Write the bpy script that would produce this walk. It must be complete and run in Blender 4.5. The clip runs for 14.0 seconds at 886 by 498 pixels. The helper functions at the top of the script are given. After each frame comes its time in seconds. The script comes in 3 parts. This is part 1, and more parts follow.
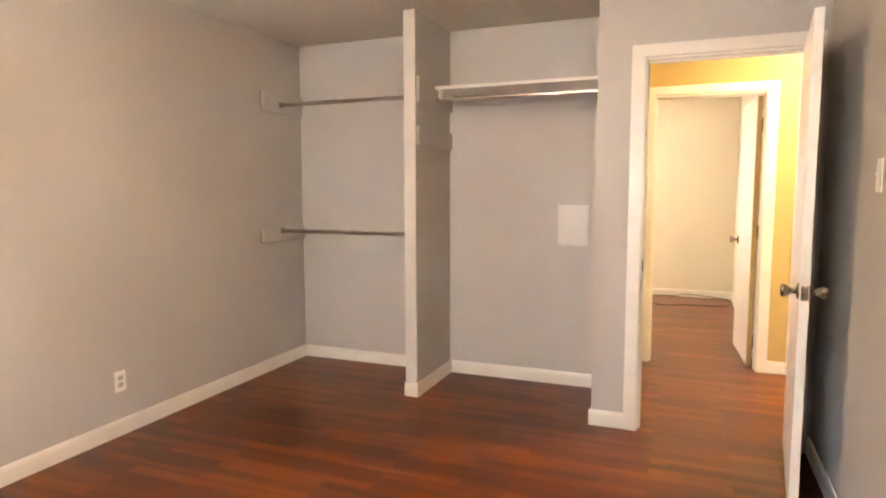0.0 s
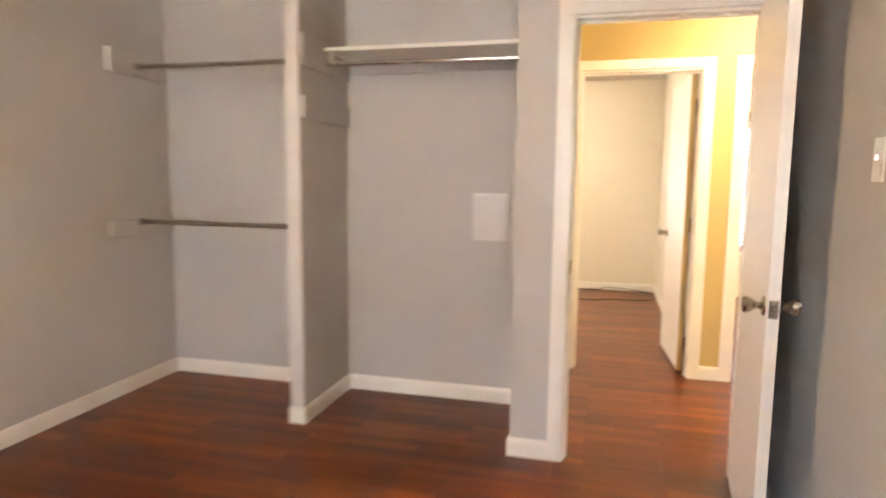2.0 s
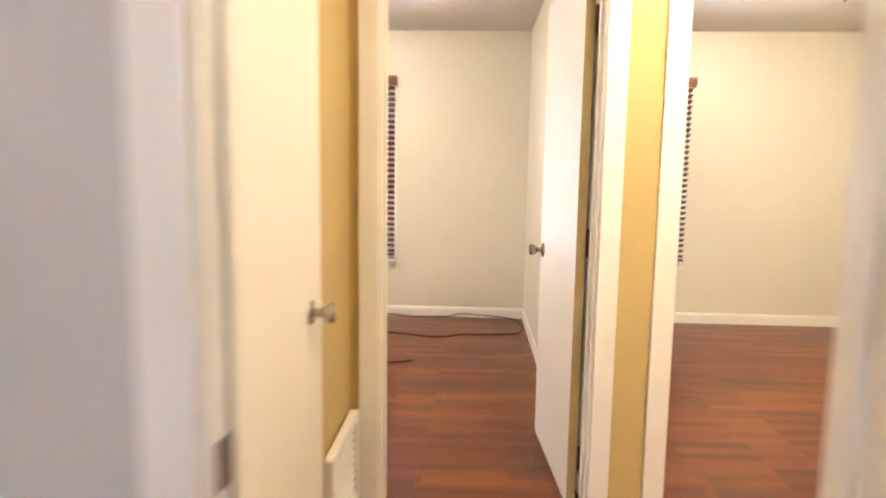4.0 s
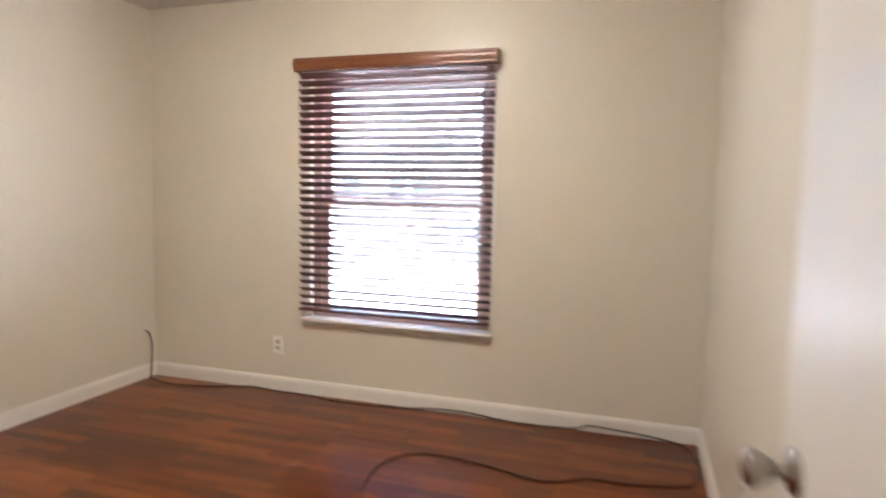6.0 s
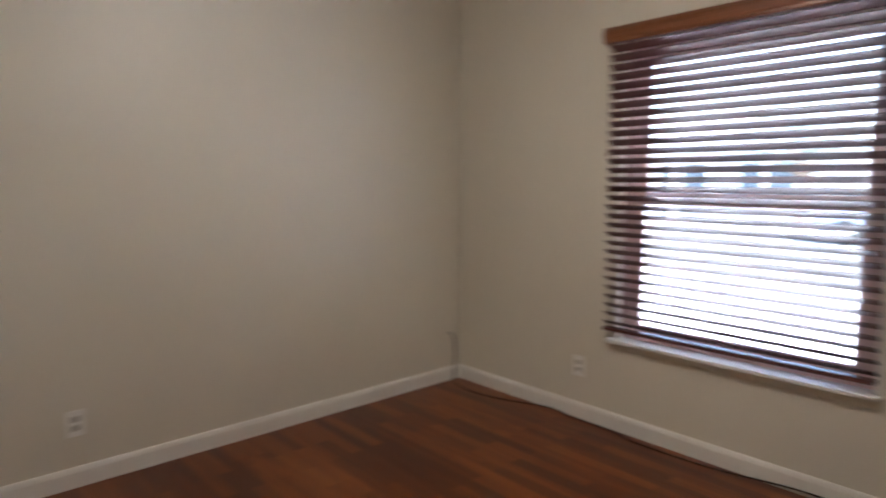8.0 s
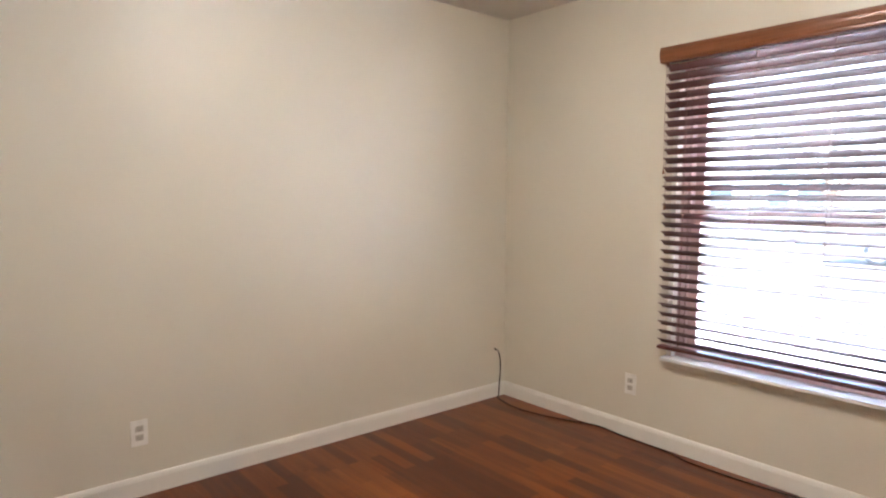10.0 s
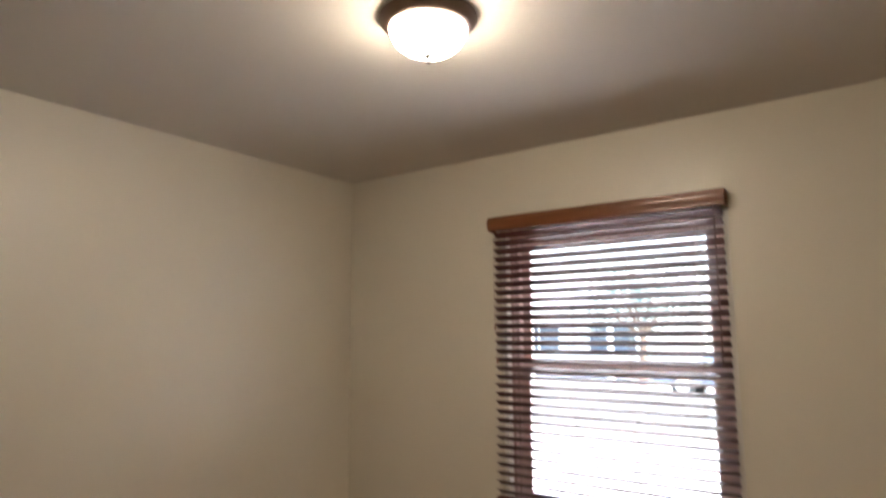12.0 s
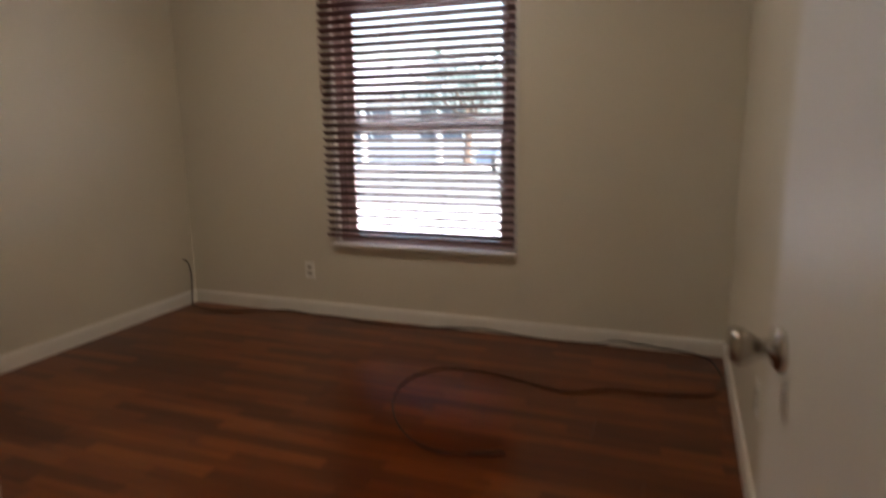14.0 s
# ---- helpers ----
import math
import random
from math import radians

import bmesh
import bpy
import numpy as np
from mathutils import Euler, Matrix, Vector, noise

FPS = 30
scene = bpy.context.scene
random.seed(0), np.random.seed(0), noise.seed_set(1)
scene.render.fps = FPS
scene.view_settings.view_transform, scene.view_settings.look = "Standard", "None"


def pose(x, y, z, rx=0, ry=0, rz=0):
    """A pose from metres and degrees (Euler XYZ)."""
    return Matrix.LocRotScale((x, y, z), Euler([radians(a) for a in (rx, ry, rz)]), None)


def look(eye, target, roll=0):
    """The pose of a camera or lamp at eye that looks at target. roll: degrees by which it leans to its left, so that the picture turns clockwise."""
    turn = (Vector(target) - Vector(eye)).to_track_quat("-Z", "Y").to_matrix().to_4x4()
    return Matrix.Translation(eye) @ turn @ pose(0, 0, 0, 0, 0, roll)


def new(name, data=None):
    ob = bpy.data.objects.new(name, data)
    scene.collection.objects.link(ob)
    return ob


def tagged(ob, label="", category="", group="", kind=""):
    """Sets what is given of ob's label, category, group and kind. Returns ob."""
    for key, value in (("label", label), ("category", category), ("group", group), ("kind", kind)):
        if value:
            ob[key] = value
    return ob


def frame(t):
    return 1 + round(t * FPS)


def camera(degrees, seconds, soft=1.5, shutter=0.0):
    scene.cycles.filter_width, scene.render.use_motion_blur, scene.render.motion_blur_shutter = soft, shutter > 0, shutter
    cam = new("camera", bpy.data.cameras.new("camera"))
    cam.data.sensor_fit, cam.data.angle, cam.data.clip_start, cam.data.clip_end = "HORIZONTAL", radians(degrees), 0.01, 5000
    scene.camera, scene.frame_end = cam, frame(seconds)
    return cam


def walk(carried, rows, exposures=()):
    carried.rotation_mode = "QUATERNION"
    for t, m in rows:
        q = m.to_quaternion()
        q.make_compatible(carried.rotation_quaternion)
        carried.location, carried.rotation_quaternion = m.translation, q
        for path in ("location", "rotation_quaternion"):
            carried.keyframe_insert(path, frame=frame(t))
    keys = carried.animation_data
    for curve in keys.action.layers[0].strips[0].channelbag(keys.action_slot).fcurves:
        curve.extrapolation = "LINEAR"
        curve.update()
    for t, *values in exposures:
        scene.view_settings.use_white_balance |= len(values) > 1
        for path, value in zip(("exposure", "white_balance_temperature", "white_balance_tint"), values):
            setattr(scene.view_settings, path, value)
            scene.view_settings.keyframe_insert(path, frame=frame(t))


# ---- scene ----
cam = camera(70.8, 14.0, soft=1.9, shutter=1.0)
PATH = [
    (0, (0.732, 0.359, 1.345), (-0.005, 2.209, 1.152), -0.1),
    (0.5, (0.69, 0.409, 1.361), (-0.024, 2.269, 1.187), 0.5),
    (1, (0.658, 0.467, 1.347), (-0.04, 2.327, 1.122), -0.0),
    (1.5, (0.657, 0.643, 1.328), (0.033, 2.523, 1.058), -0.4),
    (2, (0.644, 1.023, 1.336), (0.141, 2.945, 1.101), 0.6),
    (2.5, (0.604, 1.526, 1.313), (0.312, 3.487, 1.048), -0.8),
    (3, (0.637, 2.067, 1.286), (0.523, 4.053, 1.076), -0.6),
    (3.2, (0.658, 2.313, 1.293), (0.569, 4.296, 1.046), 0.7),
    (5.3, (0.931, 4.579, 1.22), (0.788, 6.561, 0.99), 0.0),
    (5.5, (0.926, 4.791, 1.265), (0.665, 6.764, 1.077), 0.5),
    (6, (0.896, 5.205, 1.281), (0.286, 7.101, 1.102), 1.1),
    (6.5, (0.812, 5.539, 1.334), (0.092, 7.399, 1.189), -0.8),
    (7, (0.792, 5.731, 1.383), (-0.209, 7.444, 1.129), -0.1),
    (7.5, (0.742, 5.802, 1.368), (-0.531, 7.323, 1.113), -0.2),
    (8, (0.72, 5.819, 1.325), (-0.766, 7.138, 1.101), -0.1),
    (8.2, (0.715, 5.817, 1.318), (-0.845, 7.049, 1.097), 0.1),
    (10.3, (0.611, 5.659, 1.319), (-0.898, 6.963, 1.18), 0.4),
    (10.5, (0.637, 5.675, 1.346), (-0.822, 7.042, 1.277), 0.5),
    (11, (0.668, 5.642, 1.408), (-0.654, 7.134, 1.572), -0.4),
    (11.5, (0.698, 5.6, 1.42), (-0.521, 7.15, 1.757), -0.2),
    (12, (0.69, 5.579, 1.412), (-0.47, 7.186, 1.684), -0.3),
    (12.5, (0.716, 5.57, 1.357), (-0.368, 7.247, 1.48), -0.1),
    (13, (0.752, 5.52, 1.312), (-0.155, 7.303, 1.263), 0.0),
    (13.5, (0.867, 5.372, 1.291), (0.062, 7.184, 1.034), -1.1),
    (14, (0.965, 5.193, 1.229), (0.26, 7.022, 0.834), -0.9),
]
walk(cam, [(t, look(eye, target, roll)) for t, eye, target, roll in PATH],
     exposures=[(0.0, 6.3, 7350, 13), (1.5, 6.32, 7150, 13), (2.3, 6.13, 6610, 12), (3.2, 6.03, 6360, 12), (5.4, 5.61, 5510, 12), (6.5, 4.91, 5610, 12), (7.5, 4.28, 5510, 13), (8.2, 4.18, 5460, 13), (10.3, 5.26, 5500, 12), (10.7, 5.06, 5680, 12), (11.5, 4.46, 6110, 12), (12.5, 3.93, 6160, 12), (13.2, 3.68, 6160, 13), (14.0, 3.53, 6260, 14)])

# ---------------------------------------------------------------- world and sun
world = bpy.data.worlds.new("sky")
scene.world = world
world.use_nodes = True
wt = world.node_tree
sky = wt.nodes.new("ShaderNodeTexSky")
sky.sky_type = "NISHITA"
sky.sun_disc = False
sky.sun_elevation = radians(48)
sky.sun_rotation = radians(100)
sky.air_density = 1.2
sky.dust_density = 4.0
bg = wt.nodes["Background"]
bg.inputs["Strength"].default_value = 0.13
wt.links.new(sky.outputs[0], bg.inputs["Color"])
sun_data = bpy.data.lights.new("sun", "SUN")
sun_data.energy = 4.2
sun_data.angle = radians(0.6)
sun_data.color = (1.0, 0.97, 0.93)
sun = new("sun", sun_data)
sun.matrix_world = look((30, -5, 34), (0, 0, 0))

LAMP_ROOM1 = 2.85
LAMP_HALL = 4.7
LAMP_ROOM3 = 7.0
LAMP_ROOM4 = 6.6

# sky light in the opening of the window behind the viewer
sky_lamp = bpy.data.lights.new("window_sky_light", "AREA")
sky_lamp.shape = "RECTANGLE"
sky_lamp.size, sky_lamp.size_y = 1.30, 1.00
sky_lamp.energy = 0.21
sky_lamp.color = (0.80, 0.90, 1.0)
new("window_sky_light", sky_lamp).matrix_world = pose(-0.45, -1.03, 1.46, 90, 0, 180)


# ---------------------------------------------------------------- materials
def material(name, color, rough=0.6, metal=0.0, spread=0.06, scale=3.0, bump=0.02, fine=180.0, stains=0.05, spec=0.5):
    """Paint, plastic or metal with soft large-scale variation, fine grain and a slight relief."""
    m = bpy.data.materials.new(name)
    m.use_nodes = True
    nt = m.node_tree
    b = nt.nodes["Principled BSDF"]
    b.inputs["Metallic"].default_value = metal
    b.inputs["Specular IOR Level"].default_value = spec
    geo = nt.nodes.new("ShaderNodeNewGeometry")
    big = nt.nodes.new("ShaderNodeTexNoise")
    big.inputs["Scale"].default_value = scale
    big.inputs["Detail"].default_value = 5
    small = nt.nodes.new("ShaderNodeTexNoise")
    small.inputs["Scale"].default_value = fine
    small.inputs["Detail"].default_value = 3
    nt.links.new(geo.outputs["Position"], big.inputs["Vector"])
    nt.links.new(geo.outputs["Position"], small.inputs["Vector"])
    ramp = nt.nodes.new("ShaderNodeValToRGB")
    ramp.color_ramp.elements[0].position, ramp.color_ramp.elements[1].position = 0.3, 0.7
    lo = [max(0.0, c * (1 - spread)) for c in color]
    hi = [min(1.0, c * (1 + spread)) for c in color]
    ramp.color_ramp.elements[0].color = (*lo, 1)
    ramp.color_ramp.elements[1].color = (*hi, 1)
    nt.links.new(big.outputs["Fac"], ramp.inputs["Fac"])
    nt.links.new(ramp.outputs["Color"], b.inputs["Base Color"])
    rr = nt.nodes.new("ShaderNodeMapRange")
    rr.inputs["To Min"].default_value = max(0.02, rough - stains)
    rr.inputs["To Max"].default_value = min(1.0, rough + stains)
    nt.links.new(big.outputs["Fac"], rr.inputs["Value"])
    nt.links.new(rr.outputs["Result"], b.inputs["Roughness"])
    if bump:
        bp = nt.nodes.new("ShaderNodeBump")
        bp.inputs["Strength"].default_value = 0.35
        bp.inputs["Distance"].default_value = bump
        nt.links.new(small.outputs["Fac"], bp.inputs["Height"])
        nt.links.new(bp.outputs["Normal"], b.inputs["Normal"])
    return m


def wood_floor_material():
    """Glossy red-brown laminate printed with narrow strips, grain along x."""
    m = bpy.data.materials.new("laminate")
    m.use_nodes = True
    nt = m.node_tree
    b = nt.nodes["Principled BSDF"]
    geo = nt.nodes.new("ShaderNodeNewGeometry")
    info = nt.nodes.new("ShaderNodeObjectInfo")
    mul = nt.nodes.new("ShaderNodeMath")
    mul.operation = "MULTIPLY"
    mul.inputs[1].default_value = 37.0
    nt.links.new(info.outputs["Random"], mul.inputs[0])

    def streaks(scale_x, scale_y, detail, distortion):
        stretch = nt.nodes.new("ShaderNodeMapping")
        stretch.inputs["Scale"].default_value = (scale_x, scale_y, 1.0)
        nt.links.new(geo.outputs["Position"], stretch.inputs["Vector"])
        off = nt.nodes.new("ShaderNodeVectorMath")
        off.operation = "ADD"
        nt.links.new(stretch.outputs["Vector"], off.inputs[0])
        nt.links.new(mul.outputs["Value"], off.inputs[1])
        n = nt.nodes.new("ShaderNodeTexNoise")
        n.inputs["Scale"].default_value = 1.0
        n.inputs["Detail"].default_value = detail
        n.inputs["Roughness"].default_value = 0.55
        n.inputs["Distortion"].default_value = distortion
        nt.links.new(off.outputs["Vector"], n.inputs["Vector"])
        return n

    def scaled(source, factor, add=None):
        k = nt.nodes.new("ShaderNodeMath")
        k.operation = "MULTIPLY_ADD"
        k.inputs[1].default_value = factor
        k.inputs[2].default_value = 0.0
        nt.links.new(source, k.inputs[0])
        if add is not None:
            nt.links.new(add, k.inputs[2])
        return k.outputs["Value"]

    # printed strips, warped a little so that their ends are not ruled lines
    brick = nt.nodes.new("ShaderNodeTexBrick")
    brick.offset, brick.offset_frequency, brick.squash = 0.37, 2, 1.0
    brick.inputs["Scale"].default_value = 1.0
    brick.inputs["Brick Width"].default_value = 0.58
    brick.inputs["Row Height"].default_value = 0.0633
    brick.inputs["Mortar Size"].default_value = 0.0
    brick.inputs["Color1"].default_value = (0.0, 0.0, 0.0, 1)
    brick.inputs["Color2"].default_value = (1.0, 1.0, 1.0, 1)
    nt.links.new(geo.outputs["Position"], brick.inputs["Vector"])
    broad = streaks(1.7, 15.0, 2, 0.4)
    grain = streaks(3.0, 46.0, 2, 0.2)
    total = scaled(info.outputs["Random"], 0.10, scaled(brick.outputs["Color"], 0.34, scaled(broad.outputs["Fac"], 0.42, scaled(grain.outputs["Fac"], 0.22))))
    ramp = nt.nodes.new("ShaderNodeValToRGB")
    e = ramp.color_ramp.elements
    e[0].position, e[0].color = 0.34, FLOOR_DARK
    e[1].position, e[1].color = 0.86, FLOOR_LIGHT
    mid = e.new(0.56)
    mid.color = FLOOR_MID
    nt.links.new(total, ramp.inputs["Fac"])
    nt.links.new(ramp.outputs["Color"], b.inputs["Base Color"])
    b.inputs["Specular IOR Level"].default_value = 0.44
    rough = nt.nodes.new("ShaderNodeMapRange")
    rough.inputs["To Min"].default_value = 0.270
    rough.inputs["To Max"].default_value = 0.290
    nt.links.new(grain.outputs["Fac"], rough.inputs["Value"])
    nt.links.new(rough.outputs["Result"], b.inputs["Roughness"])
    return m


def blind_wood_material(name, color, rough, spec=0.5):
    m = bpy.data.materials.new(name)
    m.use_nodes = True
    nt = m.node_tree
    b = nt.nodes["Principled BSDF"]
    geo = nt.nodes.new("ShaderNodeNewGeometry")
    mp = nt.nodes.new("ShaderNodeMapping")
    mp.inputs["Scale"].default_value = (3.0, 60.0, 60.0)
    n = nt.nodes.new("ShaderNodeTexNoise")
    n.inputs["Scale"].default_value = 1.0
    n.inputs["Detail"].default_value = 6
    nt.links.new(geo.outputs["Position"], mp.inputs["Vector"])
    nt.links.new(mp.outputs["Vector"], n.inputs["Vector"])
    r = nt.nodes.new("ShaderNodeValToRGB")
    r.color_ramp.elements[0].color = (*[c * 0.72 for c in color], 1)
    r.color_ramp.elements[1].color = (*[c * 1.25 for c in color], 1)
    r.color_ramp.elements[0].position, r.color_ramp.elements[1].position = 0.3, 0.7
    nt.links.new(n.outputs["Fac"], r.inputs["Fac"])
    nt.links.new(r.outputs["Color"], b.inputs["Base Color"])
    b.inputs["Roughness"].default_value = rough
    b.inputs["Specular IOR Level"].default_value = spec
    return m


def glowing_material(name, color, strength):
    m = bpy.data.materials.new(name)
    m.use_nodes = True
    b = m.node_tree.nodes["Principled BSDF"]
    b.inputs["Base Color"].default_value = (0.9, 0.88, 0.82, 1)
    b.inputs["Roughness"].default_value = 0.25
    b.inputs["Emission Color"].default_value = (*color, 1)
    # the glass glows most below the bulb and less towards its rim
    geo = m.node_tree.nodes.new("ShaderNodeNewGeometry")
    split = m.node_tree.nodes.new("ShaderNodeSeparateXYZ")
    glow = m.node_tree.nodes.new("ShaderNodeMapRange")
    glow.inputs["From Min"].default_value, glow.inputs["From Max"].default_value = 0.0, -0.9
    glow.inputs["To Min"].default_value, glow.inputs["To Max"].default_value = 0.40 * strength, strength
    m.node_tree.links.new(geo.outputs["Normal"], split.inputs[0])
    m.node_tree.links.new(split.outputs["Z"], glow.inputs["Value"])
    m.node_tree.links.new(glow.outputs["Result"], b.inputs["Emission Strength"])
    return m


def glass_material():
    m = bpy.data.materials.new("window_glass")
    m.use_nodes = True
    b = m.node_tree.nodes["Principled BSDF"]
    b.inputs["Base Color"].default_value = (0.98, 0.99, 0.99, 1)
    b.inputs["Transmission Weight"].default_value = 1.0
    b.inputs["Roughness"].default_value = 0.0
    b.inputs["IOR"].default_value = 1.45
    return m


FLOOR_DARK = (0.066, 0.0112, 0.0022, 1)
FLOOR_MID = (0.130, 0.0280, 0.0048, 1)
FLOOR_LIGHT = (0.262, 0.0760, 0.0140, 1)
M_FLOOR = wood_floor_material()
M_WALL1 = material("grey_wall_paint", (0.50, 0.485, 0.465), 0.62, spread=0.03, scale=1.3, bump=0.0015, fine=240)
M_EDGE = material("pale_grey_edge_paint", (0.60, 0.580, 0.550), 0.45, spread=0.03, scale=4, bump=0.0008, fine=160)
M_PANEL = material("enamelled_panel", (0.68, 0.655, 0.630), 0.22, spread=0.02, scale=9, bump=0)
M_WALL3 = material("cream_wall_paint", (0.68, 0.640, 0.540), 0.36, spread=0.03, scale=1.3, bump=0.0015, fine=240)
M_HALL = material("ochre_wall_paint", (0.52, 0.395, 0.165), 0.50, spread=0.03, scale=1.3, bump=0.0015, fine=240)
M_CEIL = material("ceiling_paint", (0.62, 0.585, 0.525), 0.85, spread=0.03, scale=1.1, bump=0.003, fine=130)
M_TRIM = material("white_trim_paint", (0.78, 0.76, 0.71), 0.32, spread=0.03, scale=6, bump=0.0006, fine=90)
M_DOOR = material("white_door_paint", (0.80, 0.78, 0.74), 0.40, spread=0.02, scale=2.0, bump=0, stains=0.04)
M_PLATE = material("white_plastic", (0.84, 0.825, 0.78), 0.28, spread=0.02, scale=12, bump=0)
M_SOCKET = material("ivory_socket_plastic", (0.52, 0.485, 0.43), 0.32, spread=0.02, scale=12, bump=0)
M_SLOT = material("dark_slot", (0.03, 0.028, 0.025), 0.5, spread=0.1, bump=0)
M_NICKEL = material("satin_nickel", (0.42, 0.38, 0.33), 0.26, metal=1.0, spread=0.08, scale=30, bump=0)
M_STEEL = material("chromed_steel", (0.62, 0.60, 0.57), 0.20, metal=1.0, spread=0.08, scale=25, bump=0)
M_DARKROD = material("grey_steel_rod", (0.34, 0.31, 0.28), 0.30, metal=1.0, spread=0.10, scale=20, bump=0)
M_BRONZE = material("bronze_paint", (0.11, 0.072, 0.052), 0.38, metal=0.4, spread=0.15, scale=18, bump=0)
M_VALANCE = blind_wood_material("stained_valance", (0.185, 0.066, 0.026), 0.30)
M_SLAT = blind_wood_material("stained_slat", (0.105, 0.040, 0.034), 0.36, 0.34)
M_FRAME = material("brown_window_frame", (0.60, 0.455, 0.430), 0.40, spread=0.08, scale=9, bump=0.0005)
M_CORDING = material("ladder_cord", (0.16, 0.08, 0.06), 0.8, bump=0)
M_CABLE = material("dark_cable", (0.018, 0.010, 0.008), 0.38, spread=0.15, scale=20, bump=0)
M_GLASS = glass_material()
M_SLAB = material("subfloor", (0.03, 0.015, 0.01), 0.8, bump=0)
M_DOME1 = glowing_material("lit_glass_room", (1.0, 0.69, 0.38), LAMP_ROOM1)
M_DOMEH = glowing_material("lit_glass_hall", (1.0, 0.80, 0.52), LAMP_HALL)
M_DOME3 = glowing_material("lit_glass_bedroom", (1.0, 0.82, 0.60), LAMP_ROOM3)
M_DOME4 = glowing_material("lit_glass_next_room", (1.0, 0.80, 0.54), LAMP_ROOM4)
M_CONCRETE = material("pale_concrete", (0.40, 0.40, 0.40), 0.85, spread=0.12, scale=0.4, bump=0.004, fine=40)
M_ASPHALT = material("asphalt", (0.06, 0.06, 0.06), 0.9, spread=0.2, scale=0.6, bump=0.006, fine=60)
M_STUCCO = material("pale_stucco", (0.66, 0.65, 0.62), 0.9, spread=0.08, scale=0.7, bump=0.006, fine=50)
M_ROOF = material("grey_shingle", (0.24, 0.25, 0.27), 0.9, spread=0.2, scale=2.0, bump=0.01, fine=20)
M_PANE = material("dark_pane", (0.09, 0.11, 0.135), 0.10, spread=0.1, bump=0)
M_BARK = material("bark", (0.12, 0.08, 0.055), 0.9, spread=0.2, scale=8, bump=0.02, fine=30)
M_LEAF = material("leaf_green", (0.13, 0.165, 0.15), 0.6, spread=0.35, scale=3, bump=0)
M_CARBODY = material("blue_grey_car_paint", (0.20, 0.25, 0.33), 0.22, metal=0.2, spread=0.05, bump=0)
M_TYRE = material("tyre_rubber", (0.02, 0.02, 0.02), 0.8, bump=0)
M_STONE = material("exterior_wall", (0.45, 0.43, 0.40), 0.9, spread=0.08, scale=1.0, bump=0.006, fine=50)


# ---------------------------------------------------------------- mesh helpers
def box(bm, x0, y0, z0, x1, y1, z1):
    """A block between two corners, added to bm. Returns its vertices."""
    vs = [bm.verts.new((x, y, z)) for z in (z0, z1) for y in (y0, y1) for x in (x0, x1)]
    for f in ((0, 2, 3, 1), (4, 5, 7, 6), (0, 1, 5, 4), (2, 6, 7, 3), (0, 4, 6, 2), (1, 3, 7, 5)):
        bm.faces.new([vs[i] for i in f])
    return vs


def bevelled(bm, width, segments=2):
    bmesh.ops.bevel(bm, geom=list(bm.edges), offset=width, segments=segments, affect="EDGES", profile=0.6)
    return bm


def block(x0, y0, z0, x1, y1, z1, bev=0.0, segments=2):
    bm = bmesh.new()
    box(bm, x0, y0, z0, x1, y1, z1)
    if bev:
        bevelled(bm, bev, segments)
    return bm


def lathe(profile, segments=32, axis="z"):
    """A turned body from (radius, height) pairs about an axis."""
    bm = bmesh.new()
    rings = []
    for r, h in profile:
        ring = []
        for k in range(segments):
            a = 2 * math.pi * k / segments
            c, s = r * math.cos(a), r * math.sin(a)
            ring.append(bm.verts.new({"z": (c, s, h), "x": (h, c, s), "y": (s, h, c)}[axis]))
        rings.append(ring)
    for a, b in zip(rings, rings[1:]):
        for k in range(segments):
            bm.faces.new((a[k], a[(k + 1) % segments], b[(k + 1) % segments], b[k]))
    if profile[0][0] > 1e-4:
        bm.faces.new(rings[0][::-1])
    if profile[-1][0] > 1e-4:
        bm.faces.new(rings[-1])
    bmesh.ops.remove_doubles(bm, verts=list(bm.verts), dist=1e-5)
    bmesh.ops.recalc_face_normals(bm, faces=list(bm.faces))
    return bm


def sweep(points, radius, sides=8, steps=6):
    """A round tube along a smooth line through the points."""
    p = [Vector(q) for q in points]
    line = []
    for i in range(len(p) - 1):
        a, b, c, d = p[max(i - 1, 0)], p[i], p[i + 1], p[min(i + 2, len(p) - 1)]
        for k in range(steps):
            t = k / steps
            line.append(0.5 * (2 * b + (c - a) * t + (2 * a - 5 * b + 4 * c - d) * t * t + (3 * b - a - 3 * c + d) * t ** 3))
    line.append(p[-1])
    bm = bmesh.new()
    rings = []
    for i, q in enumerate(line):
        way = (line[min(i + 1, len(line) - 1)] - line[max(i - 1, 0)]).normalized()
        side = way.cross(Vector((0, 0, 1)))
        if side.length < 0.05:
            side = way.cross(Vector((0, 1, 0)))
        side.normalize()
        up = side.cross(way)
        rings.append([bm.verts.new(q + radius * (math.cos(2 * math.pi * k / sides) * side + math.sin(2 * math.pi * k / sides) * up)) for k in range(sides)])
    for a, b in zip(rings, rings[1:]):
        for k in range(sides):
            bm.faces.new((a[k], a[(k + 1) % sides], b[(k + 1) % sides], b[k]))
    bm.faces.new(rings[0][::-1])
    bm.faces.new(rings[-1])
    bmesh.ops.recalc_face_normals(bm, faces=list(bm.faces))
    return bm


